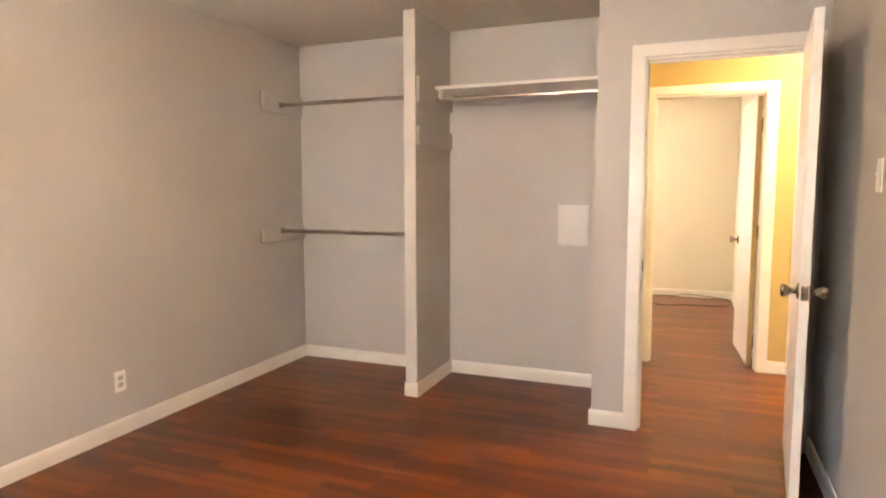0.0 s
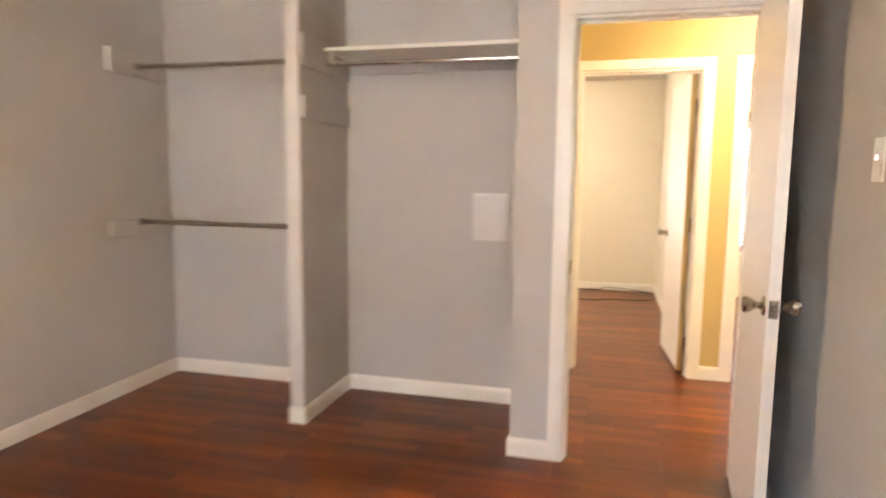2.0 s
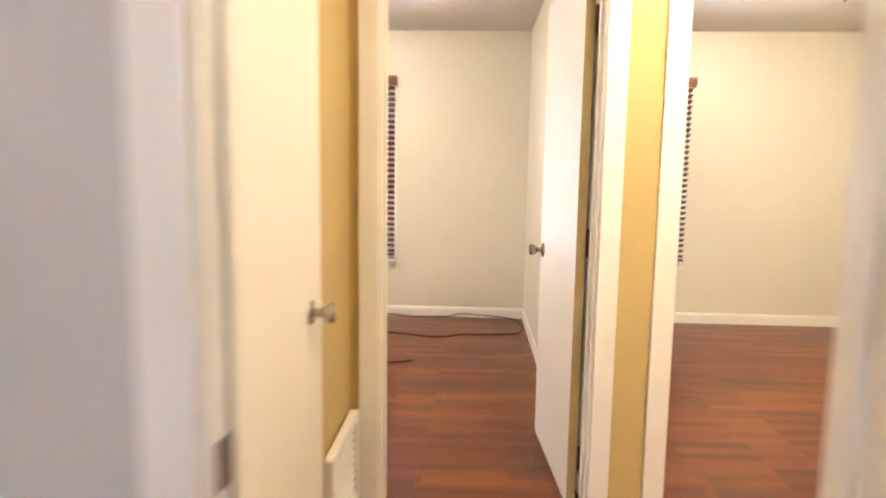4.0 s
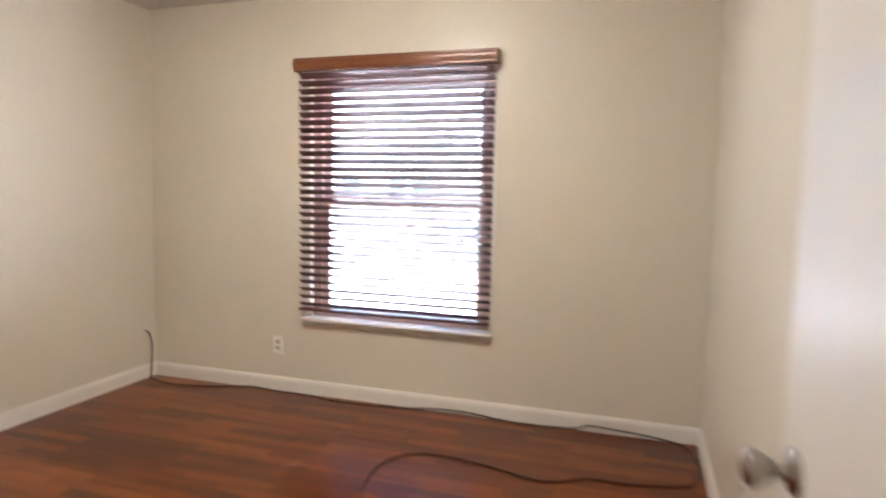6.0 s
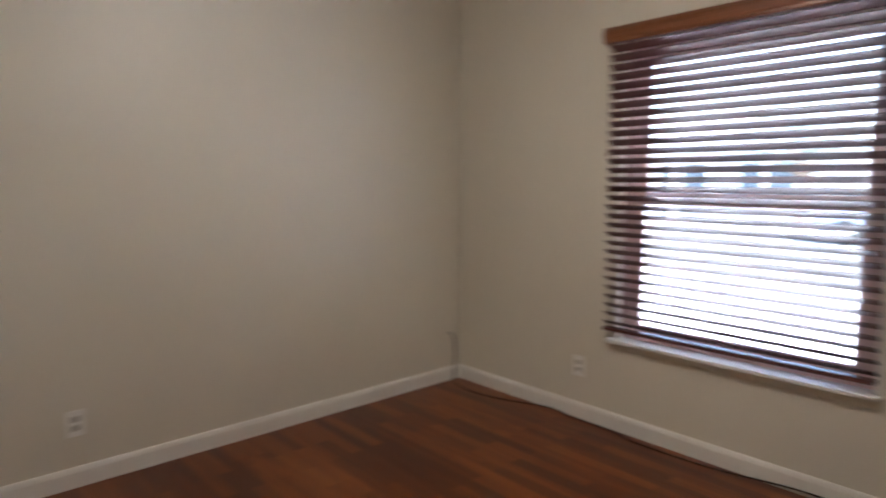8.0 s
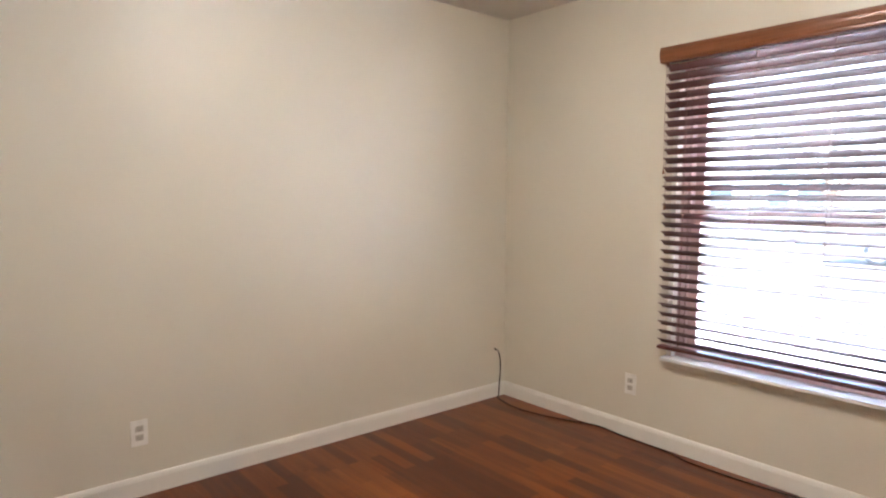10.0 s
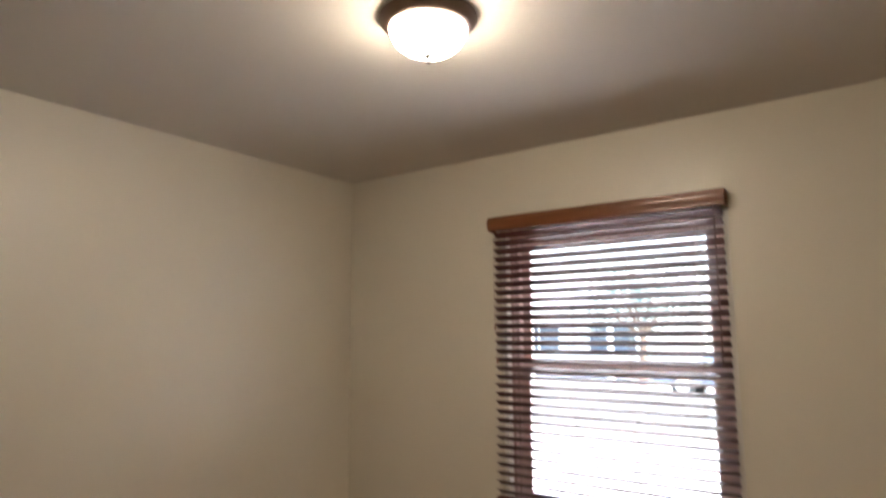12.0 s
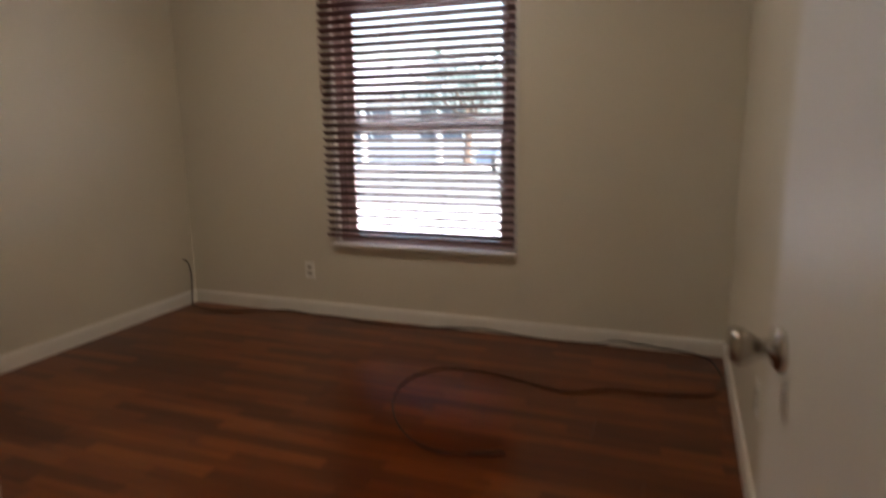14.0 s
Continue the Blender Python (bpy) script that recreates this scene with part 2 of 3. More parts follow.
def mesh_of(name, bm, mat, smooth=False):
    if smooth:
        for e in bm.edges:
            e.smooth = not (len(e.link_faces) == 2 and e.calc_face_angle(0.0) > 0.7)
    me = bpy.data.meshes.new(name)
    bm.to_mesh(me)
    bm.free()
    me.materials.append(mat)
    if smooth:
        for poly in me.polygons:
            poly.use_smooth = True
    return me


def part(name, bm, mat, parent=None, label="", smooth=False):
    """Links a bmesh as one mesh object, under a thing or a part if one is given."""
    ob = new(name, mesh_of(name, bm, mat, smooth))
    if parent is not None:
        ob.parent = parent
    if label:
        tagged(ob, label)
    return ob


def structure(name, bm, mat, label, category):
    return tagged(part(name, bm, mat), label, category, kind="structure")


def thing(name, m, label, category, group=""):
    ob = new(name)
    ob.empty_display_size = 0.05
    ob.matrix_world = m
    return tagged(ob, label, category, group)


def wall_mesh(axis, a0, a1, d0, d1, z0, z1, holes=()):
    """A wall along axis from a0 to a1, between depths d0 and d1, with holes (a0, a1, z0, z1) cut right through."""
    us = sorted({a0, a1, *[h[0] for h in holes], *[h[1] for h in holes]})
    zs = sorted({z0, z1, *[h[2] for h in holes], *[h[3] for h in holes]})
    solid = {}
    for i in range(len(us) - 1):
        for j in range(len(zs) - 1):
            u, z = (us[i] + us[i + 1]) / 2, (zs[j] + zs[j + 1]) / 2
            solid[i, j] = not any(h[0] < u < h[1] and h[2] < z < h[3] for h in holes)
    bm = bmesh.new()

    def v(u, d, z):
        return bm.verts.new((u, d, z) if axis == "x" else (d, u, z))

    def quad(*q):
        bm.faces.new([v(*c) for c in q])

    for (i, j), s in solid.items():
        if not s:
            continue
        u, w, lo, hi = us[i], us[i + 1], zs[j], zs[j + 1]
        quad((u, d0, lo), (w, d0, lo), (w, d0, hi), (u, d0, hi))
        quad((u, d1, lo), (u, d1, hi), (w, d1, hi), (w, d1, lo))
        if not solid.get((i - 1, j)):
            quad((u, d0, lo), (u, d0, hi), (u, d1, hi), (u, d1, lo))
        if not solid.get((i + 1, j)):
            quad((w, d0, lo), (w, d1, lo), (w, d1, hi), (w, d0, hi))
        if not solid.get((i, j - 1)):
            quad((u, d0, lo), (u, d1, lo), (w, d1, lo), (w, d0, lo))
        if not solid.get((i, j + 1)):
            quad((u, d0, hi), (w, d0, hi), (w, d1, hi), (u, d1, hi))
    bmesh.ops.remove_doubles(bm, verts=list(bm.verts), dist=1e-5)
    bmesh.ops.recalc_face_normals(bm, faces=list(bm.faces))
    return bm


# ---------------------------------------------------------------- plan (metres)
CEIL = 2.44
T = 0.11
R1_L, R1_R, R1_S, R1_N = -2.142, 1.325, -1.0, 3.885      # grey bedroom
CL_N = 4.56                                              # closet's back
STUB_L, STUB_R = 0.236, 0.345                            # closet's end wall
HALL_S, HALL_N, HALL_L, HALL_R = 3.995, 5.37, 0.345, 2.70
R3_L, R3_R, R3_S, R3_N = -2.26, 1.228, 5.48, 8.61       # cream bedroom
R4_L, R4_R = 1.335, 4.50                                 # room beyond
OUT = 8.76
DOOR_L, DOOR_R, DOOR_H = 0.479, 1.240, 2.03
HD_L, HD_R = 0.448, 1.213                                # sides of the hall-to-bedroom doorway
D2_L, D2_R = 1.466, 2.195
WIN = (-1.088, 0.108, 0.479, 1.982)
WIN2 = (1.50, 2.567, 0.479, 1.982)
WINB = (-1.15, 0.25, 0.92, 2.00)


def two_sided(ob, other, axis, limit, sign):
    """Second paint on the faces of a wall whose normal points the given way along axis."""
    ob.data.materials.append(other)
    for poly in ob.data.polygons:
        if poly.normal[axis] * sign > limit:
            poly.material_index = 1
    return ob


structure("wall_west", wall_mesh("y", R1_S - T, CL_N + T, R1_L - T, R1_L, 0, CEIL), M_WALL1, "warm grey painted bedroom wall", "wall")
structure("wall_closet_back", wall_mesh("x", R1_L, STUB_R, CL_N, CL_N + T, 0, CEIL), M_WALL1, "grey painted back wall of the open closet", "wall")
structure("wall_closet_end", wall_mesh("y", HALL_S, CL_N, STUB_L, STUB_R, 0, CEIL), M_WALL1, "grey painted end wall of the open closet", "wall")
w = structure("wall_bedroom_north", wall_mesh("x", STUB_L, HALL_R + T, R1_N, HALL_S, 0, CEIL, [(DOOR_L, DOOR_R, 0, DOOR_H)]), M_WALL1, "grey painted wall with the doorway to the hall", "wall")
two_sided(w, M_HALL, 1, 0.5, 1)
structure("wall_east", wall_mesh("y", R1_S - T, R1_N, R1_R, R1_R + T, 0, CEIL), M_WALL1, "grey painted bedroom wall behind the open door", "wall")
structure("wall_south", wall_mesh("x", R1_L, R1_R, R1_S - T, R1_S, 0, CEIL, [WINB]), M_WALL1, "plain grey painted wall with a window", "wall")
structure("wall_hall_west", wall_mesh("y", CL_N + T, HALL_N, STUB_L, STUB_R, 0, CEIL), M_HALL, "ochre painted end wall of the hall", "wall")
structure("wall_hall_east", wall_mesh("y", HALL_S, HALL_N, HALL_R, HALL_R + T, 0, CEIL), M_HALL, "ochre painted far wall of the hall", "wall")
w = structure("wall_hall_north", wall_mesh("x", R3_L - T, R4_R + T, HALL_N, R3_S, 0, CEIL, [(HD_L, HD_R, 0, DOOR_H), (D2_L, D2_R, 0, DOOR_H)]), M_HALL, "ochre painted hall wall with two doorways", "wall")
two_sided(w, M_WALL3, 1, 0.5, 1)
structure("wall_bedroom_west", wall_mesh("y", R3_S, R3_N, R3_L - T, R3_L, 0, CEIL), M_WALL3, "cream painted bedroom wall", "wall")
structure("wall_divider", wall_mesh("y", R3_S, R3_N, R3_R, R4_L, 0, CEIL), M_WALL3, "cream painted wall between two rooms", "wall")
structure("wall_far_east", wall_mesh("y", R3_S, R3_N, R4_R, R4_R + T, 0, CEIL), M_WALL3, "cream painted end wall", "wall")
w = structure("wall_north", wall_mesh("x", R3_L - T, R4_R + T, R3_N, OUT, 0, CEIL, [WIN, WIN2]), M_WALL3, "cream painted outer wall with blind-covered windows", "wall")
two_sided(w, M_STONE, 1, 0.5, 1)

structure("ceiling_bedroom", block(R1_L - T, R1_S - T, CEIL, R1_R + T, R1_N, CEIL + 0.12), M_CEIL, "off-white matte painted ceiling", "ceiling")
structure("ceiling_closet", block(R1_L - T, R1_N, CEIL, STUB_L, CL_N + T, CEIL + 0.12), M_CEIL, "off-white painted closet ceiling", "ceiling")
structure("ceiling_hall", block(STUB_L, R1_N, CEIL, HALL_R + T, HALL_N, CEIL + 0.12), M_CEIL, "off-white painted hall ceiling", "ceiling")
structure("ceiling_north_rooms", block(R3_L - T, HALL_N, CEIL, R4_R + T, OUT, CEIL + 0.12), M_CEIL, "off-white matte painted ceiling", "ceiling")


# ---------------------------------------------------------------- baseboards
def baseboard(x0, y0, x1, y1, nx, ny, h=0.090, t=0.013):
    """A white baseboard with an eased top, on the wall line from (x0, y0) to (x1, y1); (nx, ny) points into the room."""
    bm = bmesh.new()
    prof = ((0, 0), (t, 0), (t, h - 0.022), (t - 0.003, h - 0.010), (t - 0.007, h - 0.002), (t - 0.010, h), (0, h))
    ends = []
    for x, y in ((x0, y0), (x1, y1)):
        ends.append([bm.verts.new((x + nx * d, y + ny * d, z)) for d, z in prof])
    n = len(prof)
    for k in range(n):
        bm.faces.new((ends[0][k], ends[0][(k + 1) % n], ends[1][(k + 1) % n], ends[1][k]))
    bm.faces.new(ends[0])
    bm.faces.new(ends[1][::-1])
    bmesh.ops.recalc_face_normals(bm, faces=list(bm.faces))
    return structure("baseboard", bm, M_TRIM, "white painted wooden baseboard", "baseboard")


PT_L, PT_R, PT_S = -0.955, -0.884, 3.955                 # closet partition
CAS = 0.066
baseboard(R1_L, R1_S, R1_L, CL_N, 1, 0)
baseboard(R1_L + 0.013, CL_N, PT_L - 0.013, CL_N, 0, -1)
baseboard(PT_R + 0.013, CL_N, STUB_L - 0.013, CL_N, 0, -1)
baseboard(PT_L, PT_S, PT_L, CL_N, -1, 0)
baseboard(PT_R, PT_S, PT_R, CL_N, 1, 0)
baseboard(PT_L - 0.013, PT_S, PT_R + 0.013, PT_S, 0, -1)
baseboard(STUB_L, R1_N, STUB_L, CL_N, -1, 0)
baseboard(STUB_L - 0.013, R1_N, DOOR_L - CAS, R1_N, 0, -1)
baseboard(R1_R, R1_S, R1_R, R1_N, -1, 0)
baseboard(R1_L + 0.013, R1_S, R1_R - 0.013, R1_S, 0, 1)
baseboard(HD_R + CAS, HALL_N, D2_L - CAS, HALL_N, 0, -1)
baseboard(D2_R + CAS, HALL_N, HALL_R, HALL_N, 0, -1)
baseboard(DOOR_R + CAS, HALL_S, HALL_R, HALL_S, 0, 1)
baseboard(HALL_R, HALL_S + 0.013, HALL_R, HALL_N - 0.013, -1, 0)
baseboard(HALL_L, 4.905, HALL_L, HALL_N, 1, 0)
baseboard(R3_L, R3_S, R3_L, R3_N, 1, 0)
baseboard(R3_L + 0.013, R3_N, R3_R - 0.013, R3_N, 0, -1)
baseboard(R3_R, R3_S, R3_R, R3_N, -1, 0)
baseboard(R3_L + 0.013, R3_S, HD_L - CAS, R3_S, 0, 1)
baseboard(R4_L, R3_S, R4_L, R3_N, 1, 0)
baseboard(R4_L + 0.013, R3_N, R4_R - 0.013, R3_N, 0, -1)
baseboard(R4_R, R3_S, R4_R, R3_N, -1, 0)
baseboard(D2_R + CAS, R3_S, R4_R - 0.013, R3_S, 0, 1)


# ---------------------------------------------------------------- door frames
def door_frame(name, x0, x1, y0, y1, label, strike_y=None, strike=(0.895, 0.955), sides=("s", "n"), right_casing=("s", "n")):
    """Jambs, stops and casings of a doorway in a wall that runs along x, opening x0..x1."""
    root = tagged(thing(name, pose(0, 0, 0), label, "door frame"), kind="structure")
    j = 0.012
    part("jamb", block(x0 - 0.001, y0 - 0.002, 0, x0 + j, y1 + 0.002, DOOR_H, 0.0015), M_TRIM, root)
    part("jamb", block(x1 - j, y0 - 0.002, 0, x1 + 0.001, y1 + 0.002, DOOR_H, 0.0015), M_TRIM, root)
    part("head_jamb", block(x0 + j, y0 - 0.002, DOOR_H - j, x1 - j, y1 + 0.002, DOOR_H + 0.001, 0.0015), M_TRIM, root)
    ym = (y0 + y1) / 2
    part("door_stop", block(x0 + j, ym - 0.016, 0, x0 + j + 0.011, ym + 0.016, DOOR_H - j, 0.002), M_TRIM, root)
    part("door_stop", block(x1 - j - 0.011, ym - 0.016, 0, x1 - j, ym + 0.016, DOOR_H - j, 0.002), M_TRIM, root)
    part("door_stop", block(x0 + j + 0.011, ym - 0.016, DOOR_H - j - 0.011, x1 - j - 0.011, ym + 0.016, DOOR_H - j, 0.002), M_TRIM, root)
    for side in sides:
        f0, f1 = (y0 - 0.016, y0 - 0.0005) if side == "s" else (y1 + 0.0005, y1 + 0.016)
        part("casing", block(x0 - CAS, f0, 0, x0 + 0.004, f1, DOOR_H + 0.004, 0.003), M_TRIM, root)
        if side in right_casing:
            part("casing", block(x1 - 0.004, f0, 0, x1 + CAS, f1, DOOR_H + 0.004, 0.003), M_TRIM, root)
        far = x1 + CAS if side in right_casing else x1 + 0.004
        part("head_casing", block(x0 - CAS, f0, DOOR_H + 0.004, far, f1, DOOR_H + CAS, 0.003), M_TRIM, root)
    if strike_y is not None:
        part("strike_plate", block(x0 + j, strike_y - 0.014, strike[0], x0 + j + 0.004, strike_y + 0.014, strike[1], 0.0008), M_BRONZE, root, "worn metal strike plate")
    return root


door_frame("door_frame_1", DOOR_L, DOOR_R, R1_N, HALL_S, "white painted wooden frame of the bedroom doorway", R1_N + 0.022)
door_frame("door_frame_2", HD_L, HD_R, HALL_N, R3_S, "white painted wooden frame between hall and cream bedroom", R3_S - 0.022, (0.848, 0.885), right_casing=("s",))
door_frame("door_frame_3", D2_L, D2_R, HALL_N, R3_S, "white painted wooden frame of the next doorway", R3_S - 0.022)


def knob_profile():
    return [(0.0, 0.0660), (0.010, 0.0658), (0.0180, 0.0650), (0.0228, 0.0630), (0.0256, 0.0595), (0.0264, 0.0550), (0.0255, 0.0490), (0.0225, 0.0420), (0.0180, 0.0350),
            (0.0135, 0.0285), (0.0112, 0.0225), (0.0110, 0.0150), (0.0135, 0.0110), (0.0210, 0.0092), (0.0280, 0.0075), (0.0315, 0.0045), (0.0325, 0.0)]


def knob_on(parent, y_face, sign, x, z):
    """A round knob with neck and rose on a leaf's face; sign is the way out of the face along y."""
    k = part("knob", lathe(knob_profile(), 28, "y"), M_NICKEL, parent, "satin nickel round door knob", smooth=True)
    k.matrix_local = Matrix.Translation((x, y_face, z)) @ (Matrix.Identity(4) if sign > 0 else Matrix.Rotation(math.pi, 4, "X"))
    return k


def door_leaf(m, width, label, z0=0.012, flip=1, kz=0.915):
    """A flush door; its hinge edge lies on its own origin, the leaf runs along +x, faces at y 0 and 0.035 * flip."""
    root = thing("door", m, label, "door")
    lo, hi = sorted((0.0, 0.035 * flip))
    part("leaf", block(0, lo, z0, width, hi, DOOR_H - 0.018, 0.0015), M_DOOR, root)
    # thin ochre strip over the leaf's hinge edge, in the hall wall's colour
    part("hinge_edge", block(-0.0008, lo + 0.001, z0 + 0.001, 0.0, hi - 0.001, DOOR_H - 0.019), M_HALL, root, "ochre hinge edge")
    knob_on(root, hi, 1, width - 0.062, kz)
    knob_on(root, lo, -1, width - 0.062, kz)
    mid = (lo + hi) / 2
    part("latch_plate", block(width - 0.0005, mid - 0.0125, kz - 0.028, width + 0.0015, mid + 0.0125, kz + 0.028, 0.0004), M_NICKEL, root, "small worn metal latch plate")
    part("latch", block(width, mid - 0.006, kz - 0.008, width + 0.010, mid + 0.006, kz + 0.008, 0.002), M_NICKEL, root)
    for hz in (0.20, 1.02, 1.80):
        h = part("hinge", lathe([(0.0, -0.05), (0.0055, -0.05), (0.0065, -0.044), (0.0065, 0.044), (0.0055, 0.05), (0.0, 0.05)], 12), M_BRONZE, root, "dark painted butt hinge", smooth=True)
        h.matrix_local = Matrix.Translation((-0.004, 0.0405 * flip, hz))
    return root


# the bedroom's door stands open into the grey room
door_leaf(pose(1.210, R1_N - 0.019, 0, 0, 0, 180 + 84.2), 0.780, "open flush white painted door with nickel knobs", flip=1, kz=0.938)
# the cream bedroom's door stands open along its side wall
door_leaf(pose(1.152, R3_S + 0.008, 0, 0, 0, 94.2), 0.700, "open flush white painted door beside the cream wall", flip=-1)


# ---------------------------------------------------------------- hall's end wall: closed door and grille
def closed_hall_door():
    root = thing("closet_door", pose(HALL_L, 4.10, 0), "closed white painted flush door in the hall", "door")
    part("leaf", block(0.001, 0.0, 0.012, 0.022, 0.735, DOOR_H - 0.018, 0.0015), M_DOOR, root)
    part("casing", block(0.001, 0.739, 0, 0.018, 0.739 + CAS, DOOR_H, 0.003), M_TRIM, root)
    part("casing", block(0.001, -0.004 - CAS, 0, 0.018, -0.004, DOOR_H, 0.003), M_TRIM, root)
    part("head_casing", block(0.001, -0.004 - CAS, DOOR_H, 0.018, 0.739 + CAS, DOOR_H + CAS, 0.003), M_TRIM, root)
    k = part("knob", lathe(knob_profile(), 28, "x"), M_NICKEL, root, "satin nickel round door knob", smooth=True)
    k.matrix_local = Matrix.Translation((0.022, 0.675, 0.905))
    return root


closed_hall_door()


def return_grille():
    root = thing("wall_grille", pose(HALL_L + 0.0135, 4.925, 0), "low white metal air grille on the hall wall", "grille")
    part("frame", block(0, 0, 0.10, 0.030, 0.03, 0.43, 0.003), M_TRIM, root)
    part("frame", block(0, 0.37, 0.10, 0.030, 0.40, 0.43, 0.003), M_TRIM, root)
    part("frame", block(0, 0.03, 0.10, 0.030, 0.37, 0.13, 0.003), M_TRIM, root)
    part("frame", block(0, 0.03, 0.40, 0.030, 0.37, 0.43, 0.003), M_TRIM, root)
    part("backing", block(0, 0.03, 0.13, 0.004, 0.37, 0.40), M_SLOT, root)
    for k in range(9):
        part("slat", block(0.006, 0.031, 0.142 + 0.029 * k, 0.022, 0.369, 0.146 + 0.029 * k), M_TRIM, root)
    return root


return_grille()


# ---------------------------------------------------------------- open closet
structure("closet_partition", block(PT_L, PT_S, 0, PT_R, CL_N, CEIL, 0.004), M_WALL1, "narrow grey painted partition dividing the open closet", "partition")
structure("partition_edge_trim", block(PT_L - 0.004, PT_S - 0.010, 0.093, PT_R + 0.004, PT_S - 0.0005, CEIL - 0.001, 0.003), M_EDGE, "pale painted edge trim of the closet partition", "trim")


def cleat(x, sign, y0, z0, z1, label, white_end=True):
    """A painted board on a side wall, with notched front end, that carries a rod or shelf."""
    bm = bmesh.new()
    t = 0.019 * sign
    notch = 0.012
    prof = [(y0 + notch, z0), (CL_N - 0.001, z0), (CL_N - 0.001, z1), (y0, z1), (y0, z0 + notch)]
    a = [bm.verts.new((x + 0.0005 * sign, y, z)) for y, z in prof]
    b = [bm.verts.new((x + t, y, z)) for y, z in prof]
    bm.faces.new(a)
    bm.faces.new(b[::-1])
    for k in range(len(prof)):
        bm.faces.new((a[k], a[(k + 1) % 5], b[(k + 1) % 5], b[k]))
    bmesh.ops.recalc_face_normals(bm, faces=list(bm.faces))
    bevelled(bm, 0.002, 1)
    root = thing("support_board", pose(0, 0, 0), label, "support board", "boards carrying the closet rods")
    part("board", bm, M_WALL1, root)
    if white_end:
        part("end_cap", block(min(x + 0.0005 * sign, x + 0.021 * sign), y0 - 0.004, z0 + 0.012, max(x + 0.0005 * sign, x + 0.021 * sign), y0 + 0.030, z1, 0.003), M_EDGE, root, "paler painted end of the board")
    return root


cleat(R1_L, 1, 4.060, 1.902, 2.045, "grey painted board with paler end on the closet wall")
cleat(R1_L, 1, 4.020, 0.955, 1.052, "grey painted board with paler end on the closet wall")
cleat(PT_R, 1, 3.972, 1.880, 2.045, "grey painted upper board on the closet partition", white_end=False)
cleat(PT_R, 1, 3.972, 1.620, 1.735, "grey painted lower board on the closet partition", white_end=False)
cleat(PT_L, -1, 4.060, 1.902, 2.045, "grey painted board on the partition's far side")
cleat(PT_L, -1, 4.020, 0.955, 1.052, "grey painted board on the partition's far side")
cleat(STUB_L, -1, 4.075, 1.880, 1.978, "grey painted board under the closet shelf", white_end=False)


def closet_rod(x0, x1, y, z, mat, label, joint=None):
    root = thing("closet_rod", pose(x0, y, z), label, "closet rod", "hanging rods in the closet")
    n = x1 - x0
    cut = n * 0.42 if joint is None else joint
    part("outer_tube", lathe([(0.0, 0.004), (0.0150, 0.004), (0.0150, cut), (0.0135, cut + 0.001), (0.0, cut + 0.001)], 18, "x"), mat, root, smooth=True)
    part("inner_tube", lathe([(0.0, cut), (0.0130, cut), (0.0130, n - 0.004), (0.0, n - 0.004)], 18, "x"), mat, root, smooth=True)
    for px, sg in ((0.0, 1), (n, -1)):
        f = part("flange", lathe([(0.0, 0.0), (0.024, 0.0), (0.024, 0.004), (0.019, 0.006), (0.018, 0.016), (0.0, 0.016)], 18, "x"), M_STEEL, root, smooth=True)
        f.matrix_local = Matrix.Translation((px, 0, 0)) @ (Matrix.Identity(4) if sg > 0 else Matrix.Rotation(math.pi, 4, "Z"))
    return root


closet_rod(R1_L + 0.0195, PT_L - 0.0195, 4.275, 1.962, M_DARKROD, "grey steel hanging rod, upper, telescoping")
closet_rod(R1_L + 0.0195, PT_L - 0.0195, 4.262, 1.033, M_DARKROD, "grey steel hanging rod, lower, telescoping")
closet_rod(PT_R + 0.0195, STUB_L - 0.0195, 4.250, 1.930, M_STEEL, "shiny chromed hanging rod under the shelf")
shelf = thing("closet_shelf", pose(-0.826, 4.138, 1.979), "white painted wooden shelf over the closet rod", "shelf")
part("board", block(0, 0, 0, STUB_L + 0.826 - 0.001, CL_N - 4.138 - 0.001, 0.019, 0.002), M_TRIM, shelf)
part("bracket", block(0.020, 0.010, -0.058, 0.032, 0.052, -0.001, 0.003), M_TRIM, shelf)
part("rear_cleat", block(0.0, CL_N - 4.138 - 0.020, -0.060, STUB_L + 0.826 - 0.021, CL_N - 4.138 - 0.001, -0.001, 0.002), M_WALL1, shelf)


def access_panel():
    root = thing("access_panel", pose(-0.104, CL_N, 0.963), "glossy white metal access panel on the closet wall", "access panel")
    part("frame", block(0, -0.008, 0, 0.203, -0.0005, 0.272, 0.003), M_PANEL, root)
    part("door", block(0.010, -0.015, 0.010, 0.193, -0.0085, 0.262, 0.003), M_PANEL, root)
    part("finger_pull", block(0.165, -0.020, 0.115, 0.178, -0.0155, 0.160, 0.002), M_PANEL, root)
    for z in (0.045, 0.215):
        part("hinge", block(0.006, -0.0185, z, 0.014, -0.0155, z + 0.018, 0.001), M_PANEL, root)
    return root


access_panel()


